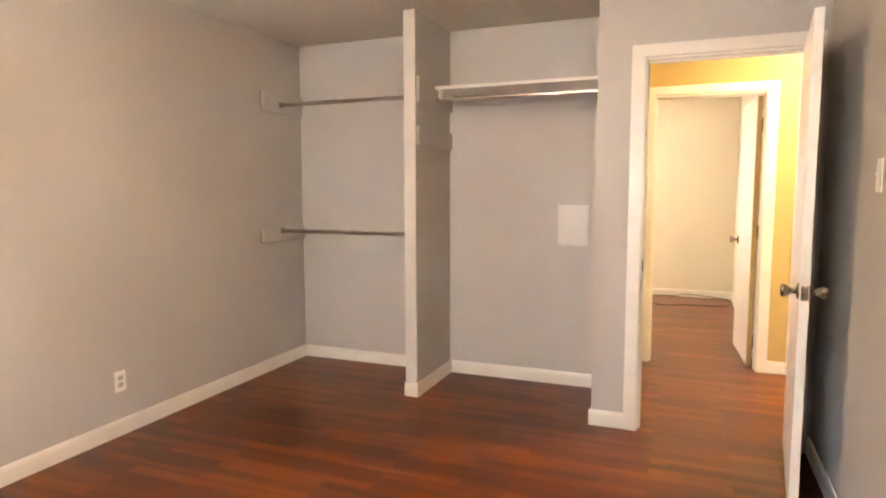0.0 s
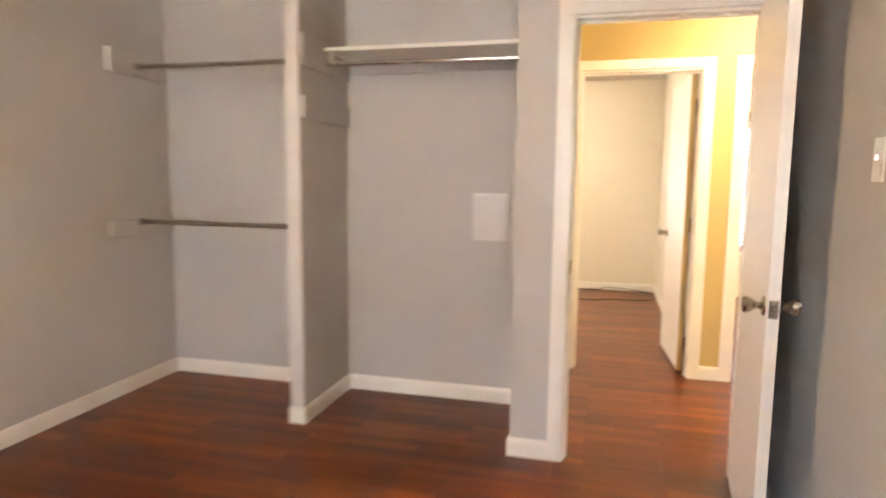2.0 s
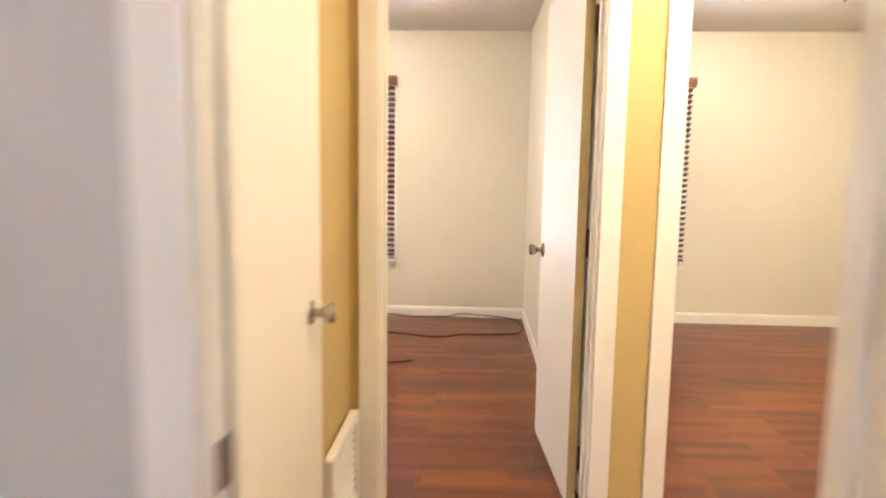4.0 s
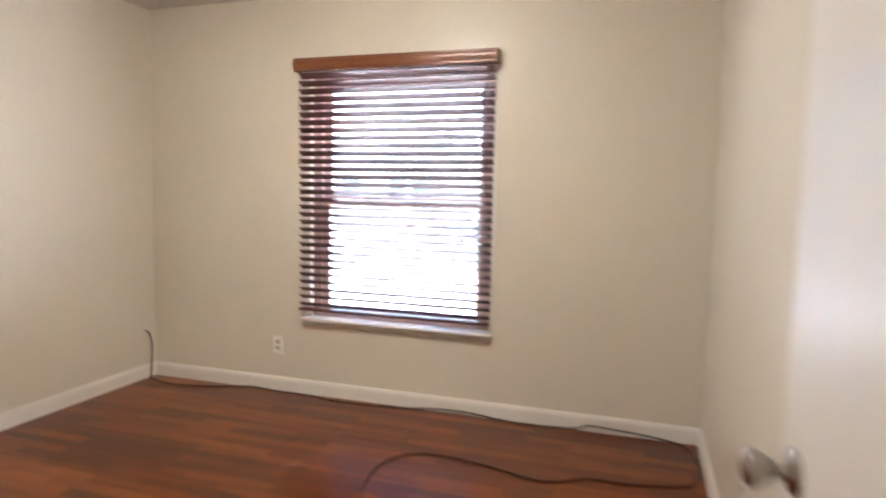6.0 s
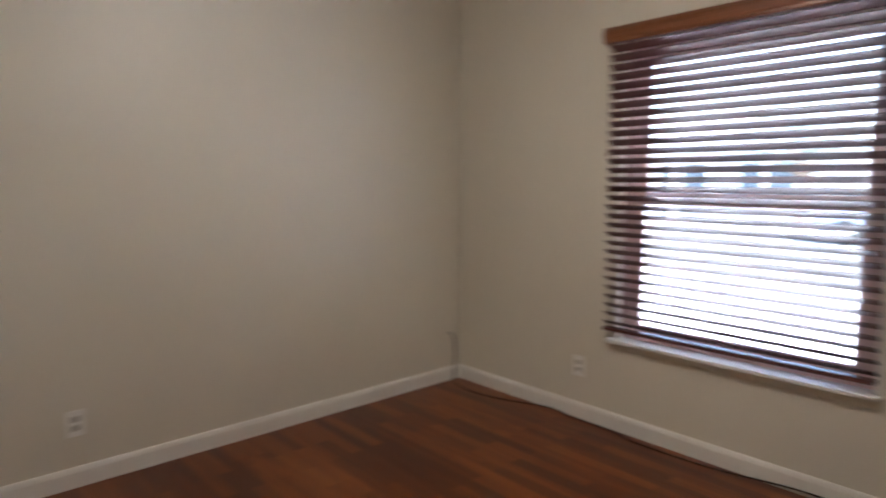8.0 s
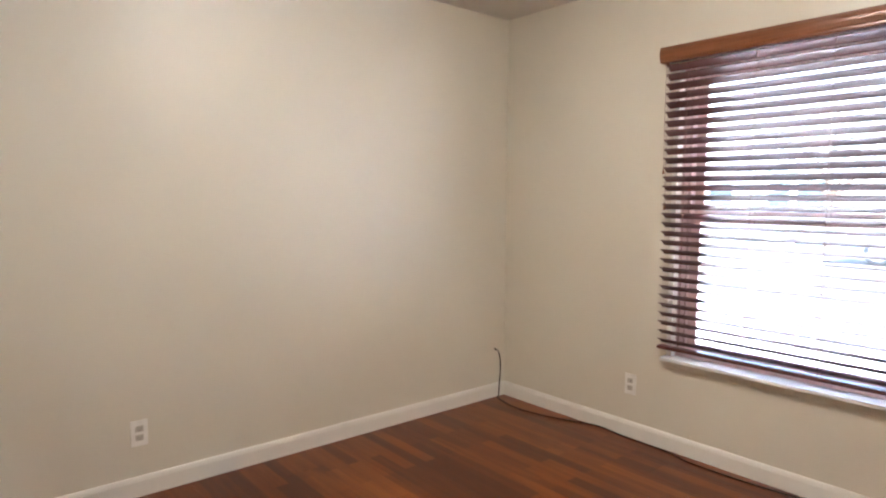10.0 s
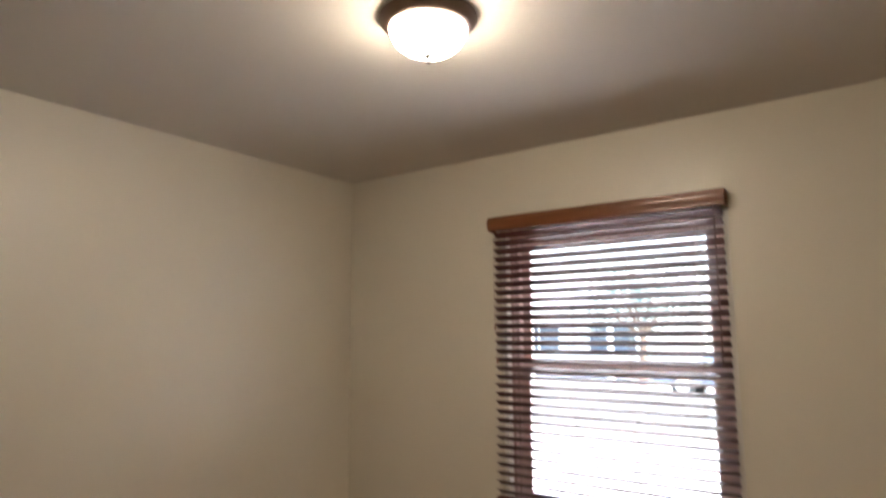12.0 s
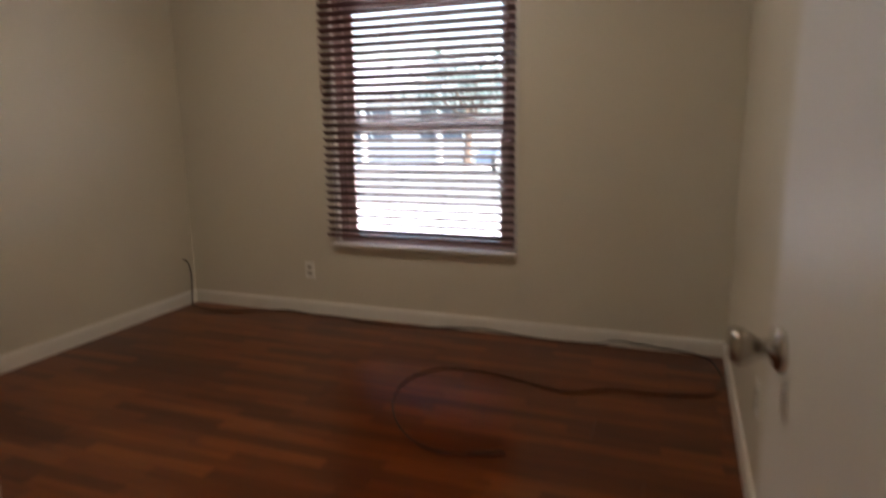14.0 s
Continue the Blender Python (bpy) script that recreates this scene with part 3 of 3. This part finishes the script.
# ---------------------------------------------------------------- wall plates
def wall_outlet(m, label):
    """A duplex outlet plate; its back lies on local y 0 and it faces local -y."""
    root = thing("wall_outlet", m, label, "outlet", "wall outlets")
    part("cover_plate", block(-0.035, -0.006, -0.0575, 0.035, -0.0005, 0.0575, 0.0025), M_PLATE, root)
    for z in (-0.0195, 0.0195):
        f = part("receptacle", block(-0.0165, -0.0085, z - 0.0135, 0.0165, -0.0062, z + 0.0135, 0.001), M_SOCKET, root)
        for x in (-0.0065, 0.0065):
            part("slot", block(x - 0.0013, -0.0092, z - 0.002, x + 0.0013, -0.0087, z + 0.007), M_SLOT, f)
        part("slot", block(-0.0025, -0.0092, z - 0.0095, 0.0025, -0.0087, z - 0.005), M_SLOT, f)
    part("screw", lathe([(0.0, -0.0075), (0.003, -0.0072), (0.0034, -0.0062), (0.0, -0.0062)], 10, "y"), M_PLATE, root)
    return root


wall_outlet(pose(R1_L, 2.792, 0.300, 0, 0, 90), "white duplex wall outlet low on the grey wall")
wall_outlet(pose(-1.291, R3_N, 0.297, 0, 0, 0), "white duplex wall outlet below the window")
wall_outlet(pose(R3_L, 6.347, 0.283, 0, 0, 90), "white duplex wall outlet low on the cream wall")
wall_outlet(pose(R3_R, 7.270, 0.360, 0, 0, -90), "white duplex wall outlet on the wall behind the door")


def light_switch(m):
    root = thing("light_switch", m, "white plastic light switch plate on the grey wall", "light switch")
    part("cover_plate", block(-0.035, -0.006, -0.0575, 0.035, -0.0005, 0.0575, 0.0025), M_PLATE, root)
    part("toggle", block(-0.005, -0.016, -0.002, 0.005, -0.0062, 0.012, 0.0015), M_PLATE, root)
    for z in (-0.030, 0.030):
        part("screw", lathe([(0.0, -0.0075), (0.003, -0.0072), (0.0034, -0.0062), (0.0, -0.0062)], 10, "y"), M_PLATE, root).location = (0, 0, z)
    return root


light_switch(pose(R1_R, 2.888, 1.388, 0, 0, -90))


# ---------------------------------------------------------------- windows
def hung_window(name, x0, x1, z0, z1, y, label, meet, liner=True):
    """A brown single-hung window in an opening; y is the room side of the frame, outside lies towards +y."""
    root = tagged(thing(name, pose(0, y, 0), label, "window"), kind="structure")
    f, d = 0.055, 0.075
    if liner:
        for a in (x0, x1 - 0.026):
            part("jamb_liner", block(a + 0.001, -0.043, z0 + 0.018, a + 0.0255, 0.06, z1 - 0.001), M_TRIM, root, "white painted side of the window opening")
        x0, x1, z0 = x0 + 0.026, x1 - 0.018, z0 + 0.018
    part("window_frame", block(x0, 0, z0, x0 + f, d, z1, 0.003), M_FRAME, root)
    part("window_frame", block(x1 - f, 0, z0, x1, d, z1, 0.003), M_FRAME, root)
    part("window_frame", block(x0 + f, 0, z1 - f, x1 - f, d, z1, 0.003), M_FRAME, root)
    part("window_frame", block(x0 + f, 0, z0, x1 - f, d, z0 + 0.03, 0.003), M_FRAME, root)
    s = 0.048
    for lo, hi, back in ((z0 + 0.03, meet + 0.018, 0.008), (meet - 0.018, z1 - f, 0.040)):
        a, b = x0 + f, x1 - f
        part("sash", block(a, back, lo, a + s, back + 0.028, hi, 0.002), M_FRAME, root)
        part("sash", block(b - s, back, lo, b, back + 0.028, hi, 0.002), M_FRAME, root)
        part("sash", block(a + s, back, lo, b - s, back + 0.028, lo + s, 0.002), M_FRAME, root)
        part("sash", block(a + s, back, hi - s, b - s, back + 0.028, hi, 0.002), M_FRAME, root)
        g = part("pane", block(a + s - 0.002, back + 0.012, lo + s - 0.002, b - s + 0.002, back + 0.016, hi - s + 0.002), M_GLASS, root, "clear window pane")
        g.visible_shadow = False
    part("sash_lock", block((x0 + x1) / 2 - 0.03, -0.006, meet + 0.004, (x0 + x1) / 2 + 0.03, 0.008, meet + 0.016, 0.003), M_BRONZE, root)
    return root


def window_sill(x0, x1, y_wall, z, inner):
    """A white board that reaches into the opening, over a narrow apron in the wall's paint."""
    root = tagged(thing("window_sill", pose(0, 0, 0), "white painted window sill over a cream apron", "window sill"), kind="structure")
    part("sill_board", block(x0, y_wall - 0.050, z - 0.018, x1, y_wall - 0.0005, z, 0.004), M_TRIM, root)
    part("sill_board", block(inner[0] + 0.001, y_wall - 0.001, z - 0.017, inner[1] - 0.001, y_wall + 0.060, z - 0.001, 0.001), M_TRIM, root)
    part("apron", block(x0 + 0.008, y_wall - 0.016, z - 0.056, x1 - 0.008, y_wall - 0.0005, z - 0.0185, 0.003), M_WALL3, root, "cream painted apron board")
    return root


hung_window("window_1", *WIN, R3_N + 0.045, "brown framed sash window looking onto a street", 1.224)
hung_window("window_2", *WIN2, R3_N + 0.045, "brown framed sash window of the next room", 1.224)
hung_window("window_3", *WINB, R1_S - 0.085, "brown framed sash window behind the viewer", 1.42, liner=False)
window_sill(-1.097, 0.100, R3_N, 0.497, WIN)
window_sill(1.49, 2.562, R3_N, 0.497, WIN2)


def slat_mesh(length, width=0.050, thick=0.0032, tilt=-31.0):
    """One crowned wooden slat about its own middle, its room edge raised."""
    bm = bmesh.new()
    n = 4
    top, bot = [], []
    rot = Matrix.Rotation(radians(tilt), 3, "X")
    for k in range(n + 1):
        u = -0.5 + k / n
        crown = 0.0024 * (1 - (2 * u) ** 2)
        top.append([bm.verts.new(rot @ Vector((x, u * width, crown + thick / 2))) for x in (-length / 2, length / 2)])
        bot.append([bm.verts.new(rot @ Vector((x, u * width, crown - thick / 2))) for x in (-length / 2, length / 2)])
    for k in range(n):
        bm.faces.new((top[k][0], top[k][1], top[k + 1][1], top[k + 1][0]))
        bm.faces.new((bot[k][0], bot[k + 1][0], bot[k + 1][1], bot[k][1]))
        for e in (0, 1):
            bm.faces.new((top[k][e], top[k + 1][e], bot[k + 1][e], bot[k][e]))
    for k in (0, n):
        bm.faces.new((top[k][0], bot[k][0], bot[k][1], top[k][1]))
    bmesh.ops.recalc_face_normals(bm, faces=list(bm.faces))
    return mesh_of("slat", bm, M_SLAT)


def wood_blind(x0, x1, v0, v1, y, z_top, z_bottom, label):
    """A stained wooden blind hung in front of a window: valance, head rail, slats, ladders, bottom rail, cords."""
    root = thing("window_blind", pose(0, 0, 0), label, "window blind", "stained wooden blinds")
    # valance with a rounded face and two returns
    bm = bmesh.new()
    prof = [(0.0, -0.080), (-0.006, -0.080), (-0.010, -0.074), (-0.010, -0.064), (-0.014, -0.058), (-0.017, -0.040), (-0.017, -0.026),
            (-0.013, -0.014), (-0.009, -0.010), (-0.009, -0.003), (-0.006, 0.0), (0.0, 0.0)]
    ends = [[bm.verts.new((x, y + 0.017 + a - 0.045, z_top + b * 0.95)) for a, b in prof] for x in (v0, v1)]
    n = len(prof)
    for k in range(n):
        bm.faces.new((ends[0][k], ends[0][(k + 1) % n], ends[1][(k + 1) % n], ends[1][k]))
    bm.faces.new(ends[0])
    bm.faces.new(ends[1][::-1])
    bmesh.ops.recalc_face_normals(bm, faces=list(bm.faces))
    part("valance", bm, M_VALANCE, root, "red-brown stained moulded valance")
    for xa in (v0, v1 - 0.010):
        part("valance_return", block(xa, y - 0.0275, z_top - 0.078, xa + 0.010, R3_N - 0.001, z_top - 0.001, 0.002), M_VALANCE, root)
    part("head_rail", block(x0 + 0.004, y - 0.024, z_top - 0.072, x1 - 0.004, y + 0.028, z_top - 0.022, 0.002), M_SLAT, root)
    part("mounting_bracket", block(x0 + 0.05, y + 0.0285, z_top - 0.070, x0 + 0.09, R3_N - 0.001, z_top - 0.022, 0.001), M_BRONZE, root)
    part("mounting_bracket", block(x1 - 0.09, y + 0.0285, z_top - 0.070, x1 - 0.05, R3_N - 0.001, z_top - 0.022, 0.001), M_BRONZE, root)
    count = 31
    pitch = (z_top - 0.100 - z_bottom - 0.032) / (count - 1)
    me = slat_mesh(x1 - x0)
    for k in range(count):
        ob = new("slat", me)
        ob.parent = root
        ob.matrix_local = Matrix.Translation(((x0 + x1) / 2, y, z_bottom + 0.032 + k * pitch)) @ Matrix.Rotation(radians(random.uniform(-1.2, 1.2)), 4, "X")
    part("bottom_rail", block(x0, y - 0.024, z_bottom - 0.009, x1, y + 0.024, z_bottom + 0.009, 0.004), M_SLAT, root)
    span = x1 - x0
    for fr in (0.10, 0.37, 0.63, 0.90):
        x = x0 + span * fr
        for dy in (-0.0265, 0.0265):
            part("ladder_cord", block(x - 0.0011, y + dy - 0.0011, z_bottom, x + 0.0011, y + dy + 0.0011, z_top - 0.073), M_CORDING, root)
    for dx, drop in ((0.012, 0.60), (0.024, 0.78)):
        c = part("pull_cord", sweep([(x0 + dx, y - 0.034, z_top - 0.07), (x0 + dx - 0.002, y - 0.036, z_top - 0.3), (x0 + dx, y - 0.035, z_top - drop)], 0.0013, 6, 4), M_CORDING, root)
        t = part("tassel", lathe([(0.0, 0.0), (0.003, -0.001), (0.0065, -0.016), (0.0065, -0.024), (0.0, -0.027)], 12), M_VALANCE, c, "turned wooden cord tassel", smooth=True)
        t.location = (x0 + dx, y - 0.035, z_top - drop)
    part("tilt_wand", sweep([(x1 - 0.03, y - 0.033, z_top - 0.07), (x1 - 0.03, y - 0.034, z_top - 0.4), (x1 - 0.03, y - 0.034, z_top - 0.80)], 0.0035, 8, 2), M_SLAT, root)
    return root


wood_blind(-1.106, 0.092, -1.132, 0.111, 8.570, 2.061, 0.552, "lowered dark red-brown wooden blind over the window")
wood_blind(1.48, 2.555, 1.45, 2.575, 8.570, 2.061, 0.552, "lowered brown wooden blind in the next room")


# ---------------------------------------------------------------- ceiling lamps
def ceiling_lamp(x, y, mat, label):
    """A flush dome lamp with a bronze pan and a finial."""
    root = thing("ceiling_lamp", pose(x, y, CEIL), label, "ceiling lamp", "flush dome lamps")
    root.scale = (0.90, 0.90, 1.0)
    part("pan", lathe([(0.0, -0.0005), (0.172, -0.0005), (0.178, -0.004), (0.180, -0.010), (0.177, -0.016), (0.168, -0.026), (0.158, -0.036), (0.150, -0.042),
                       (0.142, -0.043), (0.139, -0.036), (0.0, -0.034)], 48), M_BRONZE, root, "dark bronze stepped ring", smooth=True)
    dome = [(0.1415, -0.0445)]
    for k in range(1, 11):
        a = k / 10 * math.pi / 2
        dome.append((0.1415 * math.cos(a) if k < 10 else 0.0, -0.044 - 0.088 * math.sin(a)))
    part("dome", lathe(dome, 48), mat, root, "glowing frosted glass dome", smooth=True)
    part("finial", lathe([(0.0, -0.129), (0.017, -0.131), (0.018, -0.135), (0.010, -0.139), (0.006, -0.143), (0.006, -0.150), (0.009, -0.154), (0.006, -0.159), (0.0, -0.161)], 20), M_SLOT, root, smooth=True)
    return root


ceiling_lamp(-0.41, 1.95, M_DOME1, "lit frosted dome lamp with bronze ring on the bedroom ceiling")
ceiling_lamp(1.62, 4.62, M_DOMEH, "lit frosted dome lamp with bronze ring on the hall ceiling")
ceiling_lamp(-0.467, 7.105, M_DOME3, "lit frosted dome lamp with bronze ring above the cream bedroom")
ceiling_lamp(2.90, 7.10, M_DOME4, "lit frosted dome lamp with bronze ring in the next room")


# ---------------------------------------------------------------- cable on the floor
RUN = [(-2.20, 8.50, 0), (-1.99, 8.455, 0), (-1.76, 8.495, 0), (-1.56, 8.575, 0), (-1.46, 8.588, 0.004), (-1.29, 8.575, 0), (-1.05, 8.571, 0), (-0.865, 8.534, 0), (-0.5, 8.55, 0),
       (-0.104, 8.588, 0.018), (0.25, 8.572, 0), (0.575, 8.586, 0.004), (0.662, 8.590, 0.030), (0.817, 8.590, 0.024), (0.965, 8.588, 0.014), (1.13, 8.560, 0), (1.185, 8.40, 0),
       (1.195, 8.23, 0), (1.130, 8.075, 0), (0.904, 8.010, 0), (0.700, 7.995, 0), (0.52, 7.90, 0), (0.254, 7.970, 0), (0.041, 8.005, 0), (-0.133, 7.975, 0), (-0.233, 7.805, 0),
       (-0.195, 7.545, 0), (-0.038, 7.312, 0), (0.160, 7.210, 0), (0.393, 7.288, 0)]
CABLE = [(-2.2595, 8.512, 0.322), (-2.228, 8.522, 0.305), (-2.222, 8.535, 0.22), (-2.224, 8.530, 0.10), (-2.220, 8.520, 0.02)]
CABLE += [(x, y, 0.0046 + z) for x, y, z in RUN]
cable = part("cable", sweep(CABLE, 0.0042, 8, 6), M_CABLE, None, smooth=True)
tagged(cable, "thin dark cable from the wall, looping over the floor", "cable")


# ---------------------------------------------------------------- outside
def ground_sheet():
    bm = bmesh.new()
    vs = [bm.verts.new(p) for p in ((-600, -600, -0.36), (600, -600, -0.36), (600, 600, -0.36), (-600, 600, -0.36))]
    bm.faces.new(vs)
    return structure("ground", bm, M_CONCRETE, "pale sunlit concrete ground", "ground")


ground_sheet()
structure("road", block(-120, 17.0, -0.50, 120, 26.0, -0.352), M_ASPHALT, "grey asphalt street", "road")
structure("foundation", block(R3_L - T, R1_S - T, -0.40, R4_R + T, OUT, -0.030), M_STONE, "concrete foundation under the house", "foundation")


def far_house(x0, x1, y0, y1):
    root = thing("house", pose(0, 0, 0), "low pale stucco house across the street", "house")
    g, h = -0.36, 2.55
    opens = [(x0 + 1.2, x0 + 2.6, 0.6, 1.9), (x0 + 3.6, x0 + 4.5, g, 1.75), (x0 + 5.6, x0 + 7.6, 0.5, 1.9), (x0 + 9.0, x0 + 11.0, 0.5, 1.9)]
    part("wall", wall_mesh("x", x0, x1, y0, y0 + 0.25, g, h, opens), M_STUCCO, root)
    part("wall", wall_mesh("x", x0, x1, y1 - 0.25, y1, g, h), M_STUCCO, root)
    part("wall", wall_mesh("y", y0 + 0.25, y1 - 0.25, x0, x0 + 0.25, g, h), M_STUCCO, root)
    part("wall", wall_mesh("y", y0 + 0.25, y1 - 0.25, x1 - 0.25, x1, g, h), M_STUCCO, root)
    for a, b, lo, hi in opens:
        if lo > 0:
            wd = part("window", block(a, y0 + 0.08, lo, b, y0 + 0.12, hi), M_PANE, root, "dark window")
            part("frame", block((a + b) / 2 - 0.03, y0 + 0.05, lo, (a + b) / 2 + 0.03, y0 + 0.079, hi), M_TRIM, wd)
            part("sill", block(a - 0.05, y0 - 0.06, lo - 0.07, b + 0.05, y0 + 0.0, lo), M_TRIM, wd)
        else:
            part("door", block(a, y0 + 0.08, lo, b, y0 + 0.13, hi), M_FRAME, root, "brown front door")
    bm = bmesh.new()
    e = 0.7
    ym, top = (y0 + y1) / 2, 4.3
    low = [bm.verts.new(p) for p in ((x0 - e, y0 - 2.2, h), (x1 + e, y0 - 2.2, h), (x1 + e, y1 + e, h), (x0 - e, y1 + e, h))]
    ridge = [bm.verts.new((x0 + 2.5, ym, top)), bm.verts.new((x1 - 2.5, ym, top))]
    bm.faces.new(low[::-1])
    bm.faces.new((low[0], low[1], ridge[1], ridge[0]))
    bm.faces.new((low[2], low[3], ridge[0], ridge[1]))
    bm.faces.new((low[1], low[2], ridge[1]))
    bm.faces.new((low[3], low[0], ridge[0]))
    part("roof", bm, M_ROOF, root)
    for k in range(5):
        x = x0 + 0.4 + k * (x1 - x0 - 0.8) / 4
        part("porch_post", block(x - 0.09, y0 - 2.0, g, x + 0.09, y0 - 1.82, h, 0.01), M_TRIM, root)
    return root


far_house(-19.0, -4.5, 31.0, 38.0)
far_house(2.0, 17.0, 32.0, 39.0)


def street_tree(x, y, height, seed):
    rnd = random.Random(seed)
    root = thing("tree", pose(x, y, -0.36), "leafy green street tree", "tree", "street trees")
    trunk = bmesh.new()
    def limb(a, b, r0, r1):
        way = (b - a).normalized()
        q = way.to_track_quat("Z", "Y")
        rings = [[trunk.verts.new(p + q @ Vector((r * math.cos(k * math.pi / 4), r * math.sin(k * math.pi / 4), 0))) for k in range(8)] for p, r in ((a, r0), ((a + b) / 2, (r0 + r1) / 2), (b, r1))]
        for u, v in zip(rings, rings[1:]):
            for k in range(8):
                trunk.faces.new((u[k], u[(k + 1) % 8], v[(k + 1) % 8], v[k]))
    fork = Vector((0.1, 0, height * 0.42))
    limb(Vector((0, 0, -0.02)), fork, 0.17, 0.11)
    tips = []
    for k in range(7):
        a = k * 2 * math.pi / 7 + rnd.uniform(-0.3, 0.3)
        tip = fork + Vector((math.cos(a) * rnd.uniform(0.7, 1.5), math.sin(a) * rnd.uniform(0.7, 1.5), height * rnd.uniform(0.2, 0.5)))
        limb(fork, tip, 0.07, 0.02)
        tips.append(tip)
    part("trunk", trunk, M_BARK, root)
    verts, faces = [], []
    for _ in range(3000):
        c = tips[rnd.randrange(7)] + Vector((rnd.gauss(0, 0.5), rnd.gauss(0, 0.5), rnd.gauss(0, 0.38)))
        q = Euler((rnd.uniform(0, 6.3), rnd.uniform(0, 6.3), rnd.uniform(0, 6.3))).to_matrix()
        s = rnd.uniform(0.05, 0.11)
        i = len(verts)
        for p in ((-s, 0, 0), (0, -s * 0.5, 0.01), (s, 0, 0), (0, s * 0.5, 0.01)):
            verts.append(c + q @ Vector(p))
        faces.append((i, i + 1, i + 2, i + 3))
    me = bpy.data.meshes.new("crown")
    me.from_pydata(verts, [], faces)
    me.materials.append(M_LEAF)
    ob = new("crown", me)
    ob.parent = root
    return root


street_tree(-6.45, 27.0, 3.9, 4)
street_tree(9.0, 28.0, 5.2, 9)


def parked_car(m):
    root = thing("car", m, "blue-grey parked car at the kerb", "car")
    bm = bmesh.new()
    low = [(-2.15, 0.32), (2.15, 0.32), (2.20, 0.62), (1.95, 0.82), (1.15, 0.92), (-1.75, 0.95), (-2.18, 0.80)]
    a = [bm.verts.new((x, -0.86, z)) for x, z in low]
    b = [bm.verts.new((x, 0.86, z)) for x, z in low]
    n = len(low)
    bm.faces.new(a)
    bm.faces.new(b[::-1])
    for k in range(n):
        bm.faces.new((a[k], b[k], b[(k + 1) % n], a[(k + 1) % n]))
    bmesh.ops.recalc_face_normals(bm, faces=list(bm.faces))
    bevelled(bm, 0.06, 3)
    part("body", bm, M_CARBODY, root, smooth=True)
    bm = bmesh.new()
    cab = [(-1.70, 0.93), (1.10, 0.90), (0.45, 1.38), (-1.10, 1.40)]
    a = [bm.verts.new((x, -0.80 + (z - 0.9) * 0.3, z)) for x, z in cab]
    b = [bm.verts.new((x, 0.80 - (z - 0.9) * 0.3, z)) for x, z in cab]
    bm.faces.new(a)
    bm.faces.new(b[::-1])
    for k in range(4):
        bm.faces.new((a[k], b[k], b[(k + 1) % 4], a[(k + 1) % 4]))
    bmesh.ops.recalc_face_normals(bm, faces=list(bm.faces))
    part("cabin_glass", bm, M_PANE, root)
    part("roof", block(-1.12, -0.66, 1.385, 0.46, 0.66, 1.43, 0.02), M_CARBODY, root)
    for x in (-1.32, 1.36):
        for yy in (-0.80, 0.80):
            w = part("wheel", lathe([(0.0, -0.09), (0.29, -0.09), (0.32, -0.06), (0.32, 0.06), (0.29, 0.09), (0.0, 0.09)], 24, "y"), M_TYRE, root, smooth=True)
            w.location = (x, yy, 0.32)
            r = part("rim", lathe([(0.0, -0.10), (0.20, -0.10), (0.21, -0.091), (0.0, -0.091)] if yy < 0 else [(0.0, 0.091), (0.21, 0.091), (0.20, 0.10), (0.0, 0.10)], 20, "y"), M_STEEL, w)
    for yy in (-0.62, 0.62):
        part("headlight", block(2.10, yy - 0.16, 0.58, 2.20, yy + 0.16, 0.70, 0.01), M_PLATE, root)
    return root


parked_car(pose(-2.9, 24.6, -0.352, 0, 0, 180))
parked_car(pose(-12.5, 24.8, -0.352, 0, 0, 180))


# ---------------------------------------------------------------- floor of laminate planks
floor = structure("floor", block(R3_L - T, R1_S - T, -0.030, R4_R + T, OUT - 0.02, -0.0078), M_SLAB, "glossy red-brown laminate strip floor", "floor")
AREAS = [(R1_L, R1_R, R1_S, R1_N), (R1_L, STUB_L, R1_N, CL_N), (DOOR_L, DOOR_R, R1_N, HALL_S), (HALL_L, HALL_R, HALL_S, HALL_N),
         (HD_L, HD_R, HALL_N, R3_S), (D2_L, D2_R, HALL_N, R3_S), (R3_L, R3_R, R3_S, R3_N), (R4_L, R4_R, R3_S, R3_N)]
PLANK_W, PLANK_L = 0.190, 1.215
plank_bm = bmesh.new()
box(plank_bm, 0, 0, -0.0075, 1, 1, 0.0)
plank_mesh = mesh_of("plank", plank_bm, M_FLOOR)
for ax0, ax1, ay0, ay1 in AREAS:
    r0 = math.floor((ay0 + 2.0) / PLANK_W)
    r1 = math.ceil((ay1 + 2.0) / PLANK_W)
    for row in range(r0, r1):
        ya, yb = max(ay0, row * PLANK_W - 2.0), min(ay1, (row + 1) * PLANK_W - 2.0)
        if yb - ya < 0.004:
            continue
        shift = (row * 0.41 % 1.0) * PLANK_L
        c0 = math.floor((ax0 + 6.0 - shift) / PLANK_L)
        c1 = math.ceil((ax1 + 6.0 - shift) / PLANK_L)
        for col in range(c0, c1):
            xa, xb = max(ax0, col * PLANK_L + shift - 6.0), min(ax1, (col + 1) * PLANK_L + shift - 6.0)
            if xb - xa < 0.01:
                continue
            ob = new("plank", plank_mesh)
            ob.parent = floor
            ob.location = (xa + 0.0004, ya + 0.0004, 0.0)
            ob.scale = (xb - xa - 0.0008, yb - ya - 0.0008, 1.0)
